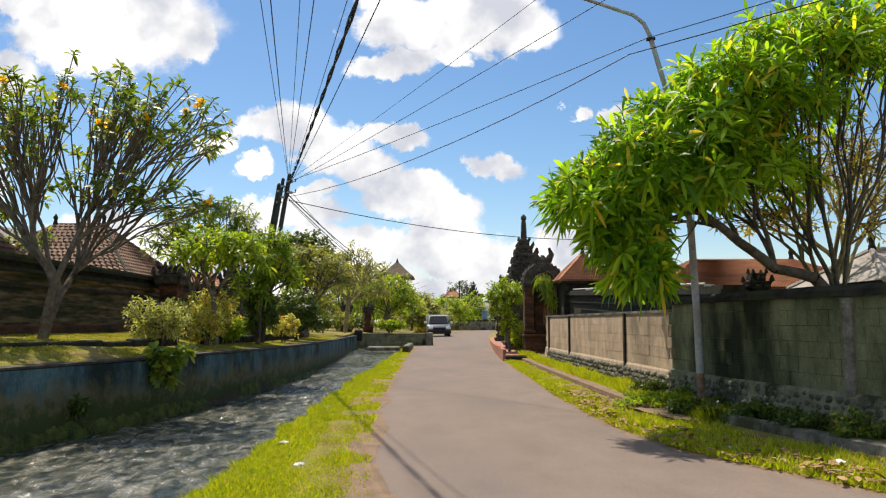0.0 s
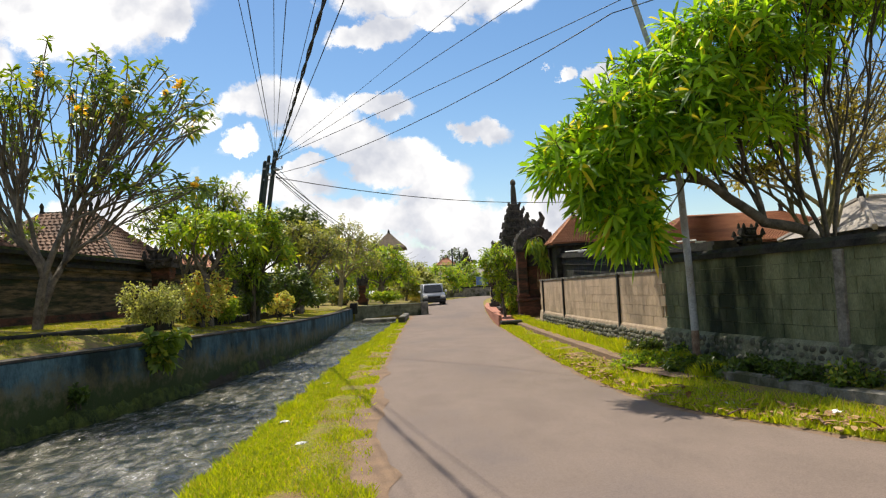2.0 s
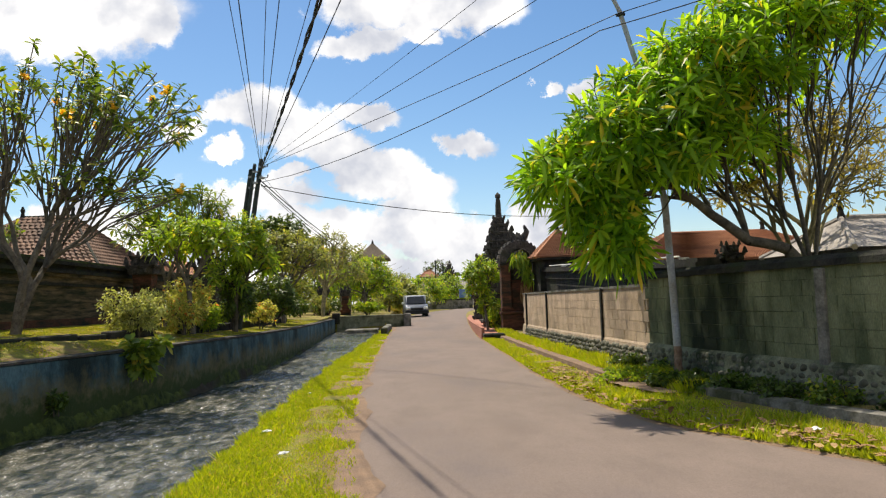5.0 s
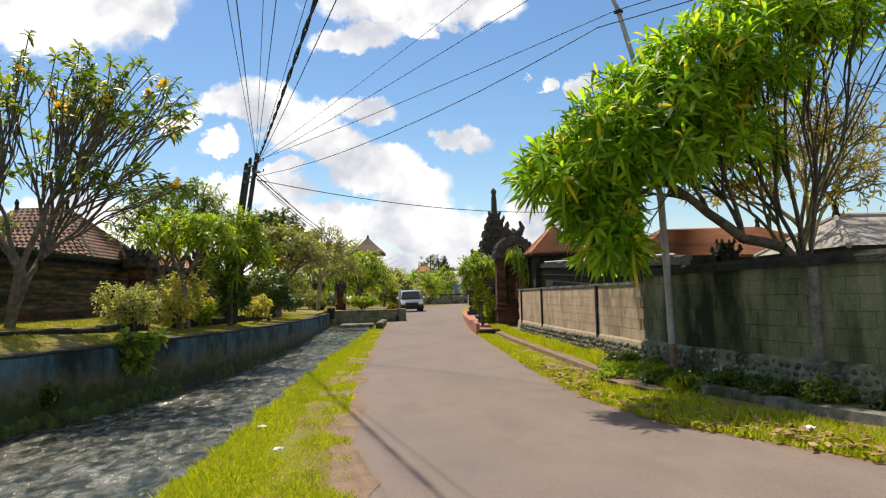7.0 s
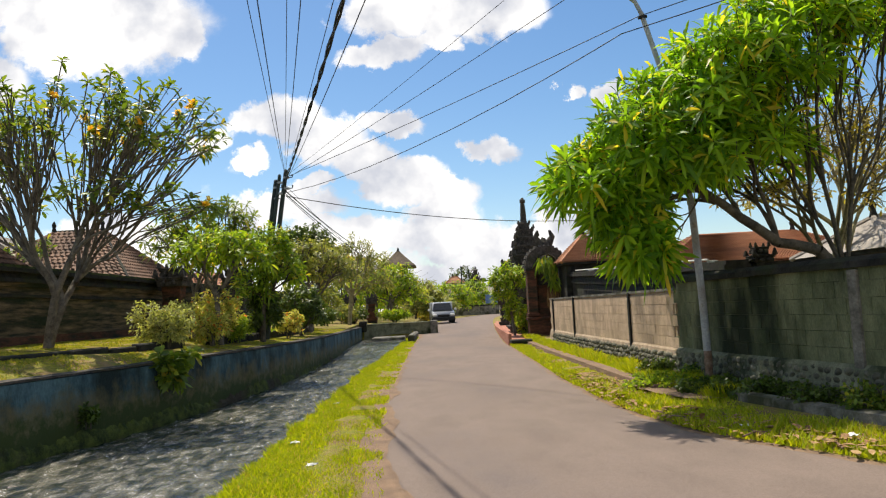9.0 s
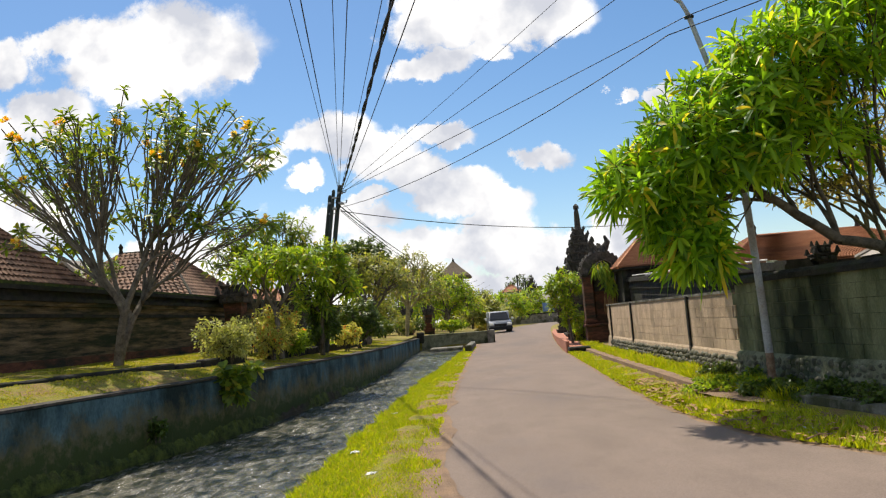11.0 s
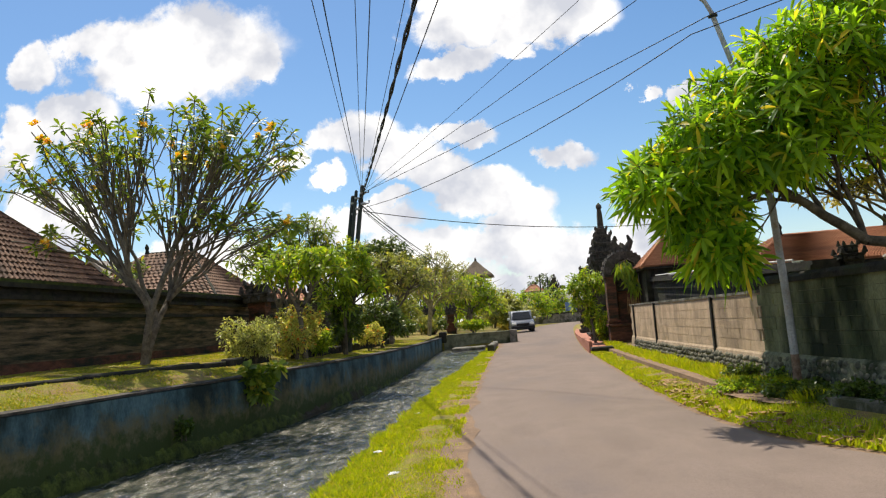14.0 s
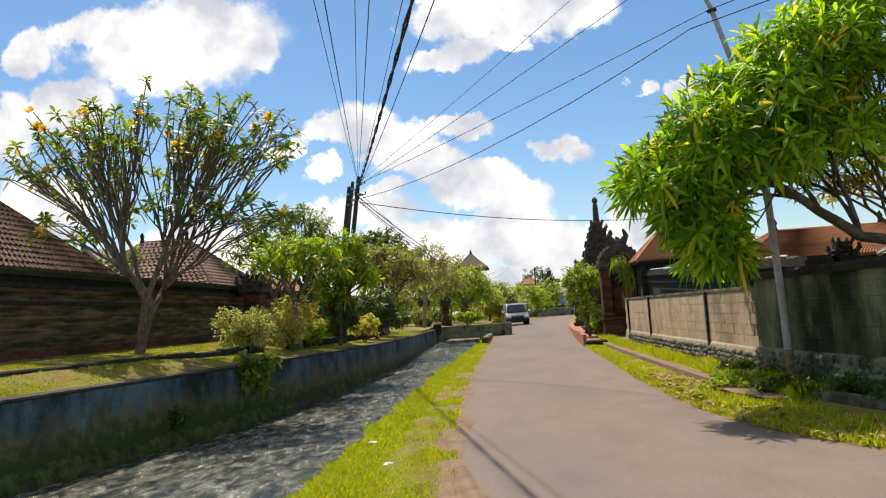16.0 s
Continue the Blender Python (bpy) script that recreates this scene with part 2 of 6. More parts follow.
M_bark_pale = mat("pale_twig_bark", (0.22, 0.18, 0.09), (0.38, 0.32, 0.17), 6, 0.9, 0.5, 30)
M_bark_olive = mat("olive_twig_bark", (0.10, 0.085, 0.04), (0.22, 0.19, 0.09), 6, 0.9, 0.5, 30)
M_bark_dark = mat("dark_bark", (0.05, 0.042, 0.03), (0.13, 0.11, 0.08), 6, 0.9, 0.7, 30)
M_pole = mat("tarred_pole", (0.018, 0.026, 0.024), (0.05, 0.062, 0.055), 5, 0.7, 0.3, 30)
M_cable = mat("black_cable", (0.012, 0.012, 0.014), (0.025, 0.025, 0.028), 8, 0.6, 0.2, 60)
M_galv = mat("grey_painted_steel", (0.30, 0.31, 0.32), (0.45, 0.46, 0.47), 6, 0.5, 0.15, 40, third=(0.26, 0.22, 0.18), third_scale=1.5)
M_rust = mat("rusty_steel", (0.16, 0.085, 0.045), (0.30, 0.21, 0.15), 8, 0.85, 0.5, 40)
M_white = mat("white_paint", (0.55, 0.54, 0.5), (0.75, 0.74, 0.70), 5, 0.6, 0.15, 30)
M_carpaint = mat("silver_car_paint", (0.12, 0.135, 0.16), (0.16, 0.175, 0.20), 3, 0.3, 0.0, 30, spec=0.6, metal=0.3)
M_glass = mat("dark_car_glass", (0.012, 0.014, 0.017), (0.02, 0.022, 0.026), 3, 0.1, 0.0, 30, spec=0.35)
M_rubber = mat("tyre_rubber", (0.015, 0.015, 0.015), (0.03, 0.03, 0.03), 6, 0.85, 0.3, 30)
M_lens = mat("headlight_lens", (0.7, 0.7, 0.68), (0.85, 0.85, 0.82), 6, 0.1, 0.0, 30, spec=0.8)
M_dry = mat("dry_leaf", (0.22, 0.11, 0.045), (0.42, 0.27, 0.12), 5, 0.8, 0.3, 40)
M_yellow = leaf_mat("yellow_bloom", (0.75, 0.42, 0.03), (0.85, 0.60, 0.08), (0.8, 0.7, 0.3), 0.3)
M_house = mat("plaster", (0.40, 0.36, 0.31), (0.55, 0.50, 0.44), 2, 0.9, 0.2, 20)
M_blue = mat("blue_sheet", (0.10, 0.17, 0.35), (0.16, 0.25, 0.45), 2, 0.7, 0.1, 20)
L_frangi = leaf_mat("frangipani_leaf", (0.05, 0.095, 0.014), (0.20, 0.275, 0.032), (0.42, 0.34, 0.05), 0.42)
L_right = leaf_mat("broad_green_leaf", (0.07, 0.175, 0.013), (0.285, 0.445, 0.03), (0.56, 0.44, 0.05), 0.62)
L_lime = leaf_mat("lime_leaf", (0.10, 0.18, 0.016), (0.30, 0.40, 0.036), (0.48, 0.38, 0.06), 0.5)
L_pale = leaf_mat("olive_leaf", (0.12, 0.145, 0.045), (0.29, 0.31, 0.085), (0.42, 0.32, 0.11), 0.46)
L_dark = leaf_mat("dark_green_leaf", (0.035, 0.065, 0.012), (0.10, 0.15, 0.02), (0.12, 0.16, 0.03), 0.3)
L_grey = leaf_mat("grey_green_leaf", (0.20, 0.23, 0.085), (0.40, 0.42, 0.18), (0.42, 0.36, 0.13), 0.45)
L_croton = leaf_mat("croton_leaf", (0.25, 0.29, 0.065), (0.52, 0.48, 0.16), (0.58, 0.16, 0.05), 0.5)
L_bare = leaf_mat("yellowing_leaf", (0.28, 0.24, 0.05), (0.42, 0.34, 0.07), (0.5, 0.36, 0.08))


def water_mat():
    m = bpy.data.materials.new("canal_water")
    m.use_nodes = True
    nt = m.node_tree
    b = nt.nodes["Principled BSDF"]
    tc = nt.nodes.new("ShaderNodeTexCoord")
    mp = nt.nodes.new("ShaderNodeMapping")
    mp.inputs["Scale"].default_value = (2.2, 1.0, 1)
    mp.inputs["Rotation"].default_value = (0, 0, radians(-12))
    nt.links.new(tc.outputs["Object"], mp.inputs[0])
    hs = []
    for s, d in ((2.2, 4), (9.0, 4), (26.0, 3)):
        n = nt.nodes.new("ShaderNodeTexNoise")
        n.inputs["Scale"].default_value, n.inputs["Detail"].default_value, n.inputs["Distortion"].default_value = s, d, 0.8
        nt.links.new(mp.outputs[0], n.inputs["Vector"])
        hs.append(n.outputs["Fac"])
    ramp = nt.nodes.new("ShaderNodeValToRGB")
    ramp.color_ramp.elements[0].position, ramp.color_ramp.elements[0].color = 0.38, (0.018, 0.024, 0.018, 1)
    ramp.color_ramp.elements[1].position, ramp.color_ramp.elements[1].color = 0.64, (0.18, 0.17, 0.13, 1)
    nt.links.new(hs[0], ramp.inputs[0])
    # white flecks painted into the colour as sun glints, denser on paler ripples
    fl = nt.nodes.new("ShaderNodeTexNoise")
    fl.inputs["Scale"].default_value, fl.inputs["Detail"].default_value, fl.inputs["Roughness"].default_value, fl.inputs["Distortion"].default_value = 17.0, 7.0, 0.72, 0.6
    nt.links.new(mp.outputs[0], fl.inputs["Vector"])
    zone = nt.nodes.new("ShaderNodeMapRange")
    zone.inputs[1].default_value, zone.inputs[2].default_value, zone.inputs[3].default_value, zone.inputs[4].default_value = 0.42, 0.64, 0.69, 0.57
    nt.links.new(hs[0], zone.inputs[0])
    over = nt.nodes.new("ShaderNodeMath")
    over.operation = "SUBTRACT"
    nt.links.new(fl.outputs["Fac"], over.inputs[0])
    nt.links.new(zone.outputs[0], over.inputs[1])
    glint = nt.nodes.new("ShaderNodeMapRange")
    glint.inputs[1].default_value, glint.inputs[2].default_value = 0.0, 0.05
    nt.links.new(over.outputs[0], glint.inputs[0])
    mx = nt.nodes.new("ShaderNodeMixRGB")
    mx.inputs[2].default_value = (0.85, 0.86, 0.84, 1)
    nt.links.new(glint.outputs[0], mx.inputs[0])
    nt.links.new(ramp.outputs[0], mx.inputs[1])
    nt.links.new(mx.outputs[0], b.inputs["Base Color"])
    b.inputs["Roughness"].default_value, b.inputs["IOR"].default_value = 0.07, 1.5
    b.inputs["Specular IOR Level"].default_value = 0.95
    normal = None
    for h, st, dist in ((hs[0], 0.35, 0.06), (hs[1], 0.6, 0.04), (hs[2], 0.7, 0.014)):
        bp = nt.nodes.new("ShaderNodeBump")
        bp.inputs["Strength"].default_value, bp.inputs["Distance"].default_value = st, dist
        nt.links.new(h, bp.inputs["Height"])
        if normal:
            nt.links.new(normal, bp.inputs["Normal"])
        normal = bp.outputs[0]
    nt.links.new(normal, b.inputs["Normal"])
    return m


M_water = water_mat()

# ---- mesh helpers ----


def link_mesh(name, me, mats, parent=None, label="", smooth=False):
    for m in (mats if isinstance(mats, (list, tuple)) else [mats]):
        me.materials.append(m)
    if smooth:
        me.polygons.foreach_set("use_smooth", [True] * len(me.polygons))
    ob = new(name, me)
    ob.parent = parent
    if label:
        tagged(ob, label)
    return ob


def mesh_ob(name, verts, faces, mats, parent=None, label="", smooth=False):
    me = bpy.data.meshes.new(name)
    me.from_pydata([tuple(v) for v in verts], [], faces)
    me.update()
    return link_mesh(name, me, mats, parent, label, smooth)


def part(name, bm, material, parent, label="", smooth=False):
    me = bpy.data.meshes.new(name)
    bm.normal_update()
    bm.to_mesh(me)
    bm.free()
    return link_mesh(name, me, material, parent, label, smooth)


def thing(name, x, y, z, label, category, group="", turn=0.0):
    ob = new(name)
    ob.matrix_world = pose(x, y, z, 0, 0, turn)
    ob.empty_display_size = 0.1
    return tagged(ob, label, category, group)


def add_box(bm, x0, x1, y0, y1, z0, z1, bevel=0.0, taper=1.0):
    """A box with bevelled edges; taper shrinks its top."""
    cx, cy = (x0 + x1) / 2, (y0 + y1) / 2
    vs = []
    for z, k in ((z0, 1.0), (z1, taper)):
        for x, y in ((x0, y0), (x1, y0), (x1, y1), (x0, y1)):
            vs.append(bm.verts.new((cx + (x - cx) * k, cy + (y - cy) * k, z)))
    fs = [bm.faces.new([vs[i] for i in f]) for f in ((3, 2, 1, 0), (4, 5, 6, 7), (0, 1, 5, 4), (1, 2, 6, 5), (2, 3, 7, 6), (3, 0, 4, 7))]
    if bevel:
        es = list({e for f in fs for e in f.edges})
        bmesh.ops.bevel(bm, geom=es, offset=bevel, segments=1, affect="EDGES", profile=0.5)
    return bm


def box_bm(*a, **k):
    return add_box(bmesh.new(), *a, **k)


def add_tube(bm, pts, radii, sides=8):
    """A tapered round bar through points."""
    pts = [Vector(p) for p in pts]
    rings = []
    for i, p in enumerate(pts):
        t = (pts[min(i + 1, len(pts) - 1)] - pts[max(i - 1, 0)]).normalized()
        a = t.cross(Vector((0, 1, 0)) if abs(t.y) < 0.9 else Vector((1, 0, 0))).normalized()
        b = t.cross(a)
        r = radii[i] if isinstance(radii, (list, tuple)) else radii
        rings.append([bm.verts.new(p + r * (math.cos(2 * math.pi * k / sides) * a + math.sin(2 * math.pi * k / sides) * b)) for k in range(sides)])
    for r0, r1 in zip(rings, rings[1:]):
        for k in range(sides):
            bm.faces.new((r0[k], r0[(k + 1) % sides], r1[(k + 1) % sides], r1[k]))
    bm.faces.new(rings[0][::-1])
    bm.faces.new(rings[-1])
    return bm


def tube_bm(pts, radii, sides=8):
    return add_tube(bmesh.new(), pts, radii, sides)


def spline(pts):
    """A smooth curve X(Y) through a few plan points (Y, X)."""
    ys = np.array([p[0] for p in pts], float)
    xs = np.array([p[1] for p in pts], float)
    m = np.gradient(xs, ys)

    def at(y):
        y = min(max(y, ys[0]), ys[-1])
        i = min(int(np.searchsorted(ys, y, side="right")) - 1, len(ys) - 2)
        h = ys[i + 1] - ys[i]
        u = (y - ys[i]) / h
        return float((2 * u**3 - 3 * u**2 + 1) * xs[i] + (u**3 - 2 * u**2 + u) * h * m[i] + (3 * u**2 - 2 * u**3) * xs[i + 1] + (u**3 - u**2) * h * m[i + 1])
    return at


def wob(x, y, s=1.0, z=0.0):
    return noise.noise((x * s, y * s, z))


# ---- the plan: curves X(Y) of road, canal and walls ----
road_l = spline([(-40, -0.3), (0, -0.3), (6.6, -0.62), (10, -0.95), (19, -1.3), (41, -1.5), (58, -0.9), (75, 1.2), (95, 6), (130, 18)])
road_r = spline([(-40, 12), (0, 6.5), (4, 4.8), (7, 3.7), (9, 2.75), (10.5, 2.45), (14, 2.25), (21, 2.25), (30, 2.3), (52, 3.1), (75, 5.2), (95, 10), (130, 22)])
bank_r = spline([(-40, -1.9), (0, -1.9), (8, -2.05), (30, -2.1), (38, -1.9), (60, -1.9)])
canal_l = spline([(-40, -14), (0, -9.5), (8, -7.7), (12, -6.85), (16, -5.9), (22, -4.9), (27, -4.5), (35, -4.5), (42, -4.7), (60, -4.7)])
wall_f = spline([(-40, 18), (0, 9.3), (5, 6.8), (8, 5.35), (11.5, 4.5), (17, 4.15), (25, 3.85), (30, 3.8), (60, 4.6), (75, 7), (95, 12), (130, 25)])
BRICK_X, CANAL_END = -10.3, 42.5


def road_z(y):
    u = min(max((y - 28) / 30, 0), 1)
    return 0.5 * u * u * (3 - 2 * u) + max(y - 58, 0) * 0.004


def ground_row(y):
    r = road_z(y)
    open_canal = y < CANAL_END
    cx, bx = canal_l(y), bank_r(y) + 0.12 * wob(0, y, 0.8)
    left = 0.78 + r * 0.6
    bed = -1.2 if open_canal else left
    row = [(-1200, 1.6), (-60, 1.3), (min(BRICK_X, cx - 3), 1.22), (min(-9, cx - 2.2), 1.15), (min(-7.4, cx - 1.2), 1.05), (cx - 0.25, left), (cx - 0.24, bed), (bx - 0.16, bed if open_canal else left - 0.2),
           (bx - 0.13, r - 0.35 if open_canal else left - 0.2), (bx, r - 0.06), ((bx + road_l(y)) / 2, r + 0.03), (road_l(y) + 0.05 * wob(3, y, 1.5), r), ((road_l(y) + road_r(y)) / 2, r), (road_r(y), r),
           (road_r(y) + 0.45, r + 0.05), ((road_r(y) + wall_f(y)) / 2 + 0.2, r + 0.09), (wall_f(y) - 0.15, r + 0.2), (wall_f(y) + 2, r + 0.3), (60, 0.6), (1200, 1.0)]
    return [(x, y, z + (0.025 * wob(x, y, 1.1) if -12 < x < 6 and i not in (6, 7, 11, 12, 13) else 0)) for i, (x, z) in enumerate(row)]


def build_ground():
    ys = [-40, -25, -15, -8, -4] + [-2 + 0.25 * i for i in range(180)] + [44 + 2 * i for i in range(20)] + [90, 100, 115, 130, 180, 300, 600, 1200]
    verts, faces = [], []
    n = len(ground_row(0))
    for y in ys:
        verts += ground_row(y)
    for j in range(len(ys) - 1):
        for i in range(n - 1):
            a = j * n + i
            faces.append((a, a + 1, a + n + 1, a + n))
    tagged(mesh_ob("ground", verts, faces, M_ground), "sunlit yellow-green turf beside the lane and canal", "ground", kind="structure")


def strip(name, fa, fb, fz, ys, mats, cols=6, jag=0.0, smooth=True):
    verts = []
    for y in ys:
        a, b = fa(y) + jag * wob(1, y, 2.3), fb(y) + jag * wob(9, y, 2.3)
        verts += [(a + (b - a) * c / cols, y, fz(a + (b - a) * c / cols, y)) for c in range(cols + 1)]
    w = cols + 1
    faces = [(j * w + c, j * w + c + 1, (j + 1) * w + c + 1, (j + 1) * w + c) for j in range(len(ys) - 1) for c in range(cols)]
    return mesh_ob(name, verts, faces, mats, smooth=smooth)


def sweep(name, fx, ys, profile, mats, parent=None, label="", close=True):
    """A moulding: a closed profile of (offset, height) drawn along a plan curve."""
    verts, faces, k = [], [], len(profile)
    for y in ys:
        d = (fx(y + 0.05) - fx(y - 0.05)) / 0.1
        nx, ny = 1 / math.hypot(1, d), -d / math.hypot(1, d)
        verts += [(fx(y) + nx * o, y + ny * o, z) for o, z in profile]
    for j in range(len(ys) - 1):
        for c in range(k):
            a, b = j * k + c, j * k + (c + 1) % k
            faces.append((a, b, b + k, a + k))
    e = (len(ys) - 1) * k
    faces += [tuple(range(k))[::-1], tuple(range(e, e + k))]
    return mesh_ob(name, verts, faces, mats, parent, label)


def rng_y(a, b, s):
    return list(np.arange(a, b + 1e-6, s))


def road_top(x, y):
    """The lane's lightly cambered surface."""
    return road_z(y) + 0.012 + (0.03 * (1 - ((x - (road_l(y) + road_r(y)) / 2) / 1.8) ** 2) if 9 < y < 60 else 0)


build_ground()
tagged(strip("road", road_l, road_r, road_top, rng_y(-40, 130, 0.3), M_asphalt, 8, 0.09),
       "worn grey-brown asphalt lane curving beside the canal", "road", kind="structure")
tagged(strip("dirt_shoulder", lambda y: road_l(y) - 0.18 - 0.14 * wob(2, y, 0.9), lambda y: road_l(y) + 0.14 + 0.16 * wob(6, y, 0.7), lambda x, y: (road_top(x, y) if x > road_l(y) else road_z(y) + 0.012) + 0.005, rng_y(2, 42, 0.2), M_dirt, 5, 0.08),
       "bare reddish dirt along the edge of the lane", "ground", kind="structure")
tagged(strip("dirt_verge", lambda y: road_r(y) - 0.1, lambda y: road_r(y) + 0.22, lambda x, y: road_z(y) + 0.008 + 0.06 * max(0, x - road_r(y)), rng_y(4, 32, 0.25), M_dirt, 3, 0.1),
       "bare brown dirt between lane and grass verge", "ground", kind="structure")


def ripple(x, y):
    u = min(max((y - 11) / 30, 0), 1)
    return -0.54 + 0.62 * u * u * (3 - 2 * u) + 0.025 * noise.noise((x * 1.3, y * 0.8, 0)) + 0.026 * noise.noise((x * 4.2 + 5, y * 2.6, 1)) + 0.045 * (0.4 - abs(noise.noise((x * 8, y * 4.6, 2))))


def build_water():
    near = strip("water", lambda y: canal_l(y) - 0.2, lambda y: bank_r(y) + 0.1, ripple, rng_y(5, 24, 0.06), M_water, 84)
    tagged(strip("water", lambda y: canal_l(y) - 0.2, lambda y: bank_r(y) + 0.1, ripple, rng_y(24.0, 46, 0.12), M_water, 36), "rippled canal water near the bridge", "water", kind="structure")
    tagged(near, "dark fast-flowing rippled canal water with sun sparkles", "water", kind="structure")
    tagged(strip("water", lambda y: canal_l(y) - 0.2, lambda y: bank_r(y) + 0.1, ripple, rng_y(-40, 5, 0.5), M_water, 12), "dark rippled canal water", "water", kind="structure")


build_water()


def build_canal_wall():
    ys = rng_y(-40, 42.5, 0.25)
    w = sweep("canal_wall", lambda y: canal_l(y) + 0.02 * wob(4, y, 1.2), ys, [(0, -1.3), (0, -0.1), (0, 0.74), (-0.26, 0.76), (-0.26, -1.3)], M_canal)
    tagged(w, "blue-grey stained concrete canal wall with mossy foot", "wall", kind="structure")
    sweep("coping", lambda y: canal_l(y) + 0.015 * wob(7, y, 2), ys, [(0.02, 0.755), (0.018, 0.795), (-0.30, 0.805), (-0.30, 0.75)], M_tower, w, "worn dark coping")
    # the mossy foot at the waterline, uneven along its upper edge
    def skirt(name, lift, rough, proud, low, material, label):
        verts, faces = [], []
        for y in rng_y(4, 42.4, 0.07):
            rise = 0.3 * min(max((y - 11) / 30, 0), 1)
            h = lift + rise + rough * (0.2 * wob(11 + lift, y, 0.6) + 0.14 * wob(5, y, 3.0) + 0.12 * wob(8, y, 9.0))
            for z, o in ((low, proud * 1.2), (low + 0.25, proud * 1.3), ((h + low + 0.25) / 2, proud), (h, 0.012)):
                verts.append((canal_l(y) + o + 0.3 * proud * wob(z * 4, y, 2.5), y, z))
        for j in range(len(verts) // 4 - 1):
            for c in range(3):
                k = j * 4 + c
                faces.append((k, k + 4, k + 5, k + 1))
        mesh_ob(name, verts, faces, material, w, label)

    skirt("moss", -0.28, 0.7, 0.07, -0.7, M_moss, "dark moss at the waterline")
    # near side of the cut, under the grass
    e = sweep("bank_wall", lambda y: bank_r(y) - 0.1, rng_y(-40, 42.5, 0.5), [(0, -1.3), (0, -0.2), (0.12, -0.16), (0.12, -1.3)], M_moss)
    tagged(e, "mossy low retaining edge under the grass bank", "wall", kind="structure")


build_canal_wall()


def build_bed_kerb():
    k = thing("stone_kerb", 0, 0, 0, "rough dark stone edging of the raised planting bed", "kerb")
    y = 8.0
    while y < 33:
        ln = random.uniform(0.7, 1.3)
        x = canal_l(y) - 1.35 - 0.05 * (y < 20)
        if not 18.6 < y < 19.6:
            d = canal_l(y + 0.3) - canal_l(y)
            bm = box_bm(-0.1, 0.1, 0, ln - 0.03, -0.15, 0.13 + random.uniform(-0.02, 0.03), 0.025)
            p = part("kerb_stone", bm, M_black, k)
            p.matrix_world = pose(x, y, 0.98, 0, random.uniform(-4, 4), -math.degrees(math.atan2(d, 0.3)))
        y += ln


build_bed_kerb()


def build_right_wall():
    def top_b(y):
        return 1.93
    # taller, moss-blackened stretch
    ys = rng_y(0.5, 14.4, 0.3)
    b = sweep("wall_old", wall_f, ys, [(0.015, 0.1), (0.015, 1.84), (0.17, 1.84), (0.17, 0.1)], M_mortar_old)
    tagged(b, "moss-blackened concrete block wall under overhanging branches", "wall", kind="structure")
    sweep("coping", wall_f, ys, [(-0.07, 1.82), (-0.06, 1.90), (0.0, 1.96), (0.2, 1.96), (0.26, 1.90), (0.26, 1.82)], M_black, b, "dark mossy coping")
    sweep("plinth", wall_f, ys, [(-0.15, 0.0), (-0.06, 0.60), (0.0, 0.66), (0.02, 0.66), (0.02, 0.0)], M_mortar_old, b, "rough dark plinth band")
    # lower, paler stretch
    ya = rng_y(14.4, 28.5, 0.3)
    a = sweep("wall_pale", wall_f, ya, [(0.015, 0.1), (0.015, 1.70), (0.15, 1.70), (0.15, 0.1)], M_mortar)
    tagged(a, "sunlit pale concrete block wall with dark posts", "wall", kind="structure")
    sweep("coping", wall_f, ya, [(-0.02, 1.69), (-0.02, 1.745), (0.17, 1.75), (0.17, 1.69)], M_cap, a, "thin weathered coping")
    sweep("plinth", wall_f, ya, [(-0.10, 0.1), (-0.03, 0.58), (0.0, 0.63), (0.02, 0.63), (0.02, 0.1)], M_mortar, a, "plain mortar plinth band")
    return a, b


wall_a, wall_b = build_right_wall()


def place_on_wall(y, z, out=0.0):
    """A pose on the face of the right-hand wall: x runs along it, y outwards."""
    d = (wall_f(y + 0.1) - wall_f(y - 0.1)) / 0.2
    ang = math.degrees(math.atan2(1, d))
    n = Vector((1, -d, 0)).normalized()
    return pose(wall_f(y) - out * n.x, y - out * n.y, z, 0, 0, ang)


def wall_post(name, y, z0, z1, w, out, material, parent):
    bm = bmesh.new()
    add_box(bm, -w / 2, w / 2, -0.05, out, z0, z1, 0.008)
    p = part(name, bm, material, parent)
    p.matrix_world = place_on_wall(y, 0)


for yy in (17.45, 23.6, 27.6):
    wall_post("post", yy, 0.3, 1.72, 0.11, 0.05, M_black, wall_a)
for yy in (5.6, 9.35):
    wall_post("post", yy, 0.25, 1.80, 0.15, 0.05, M_cap, wall_b)


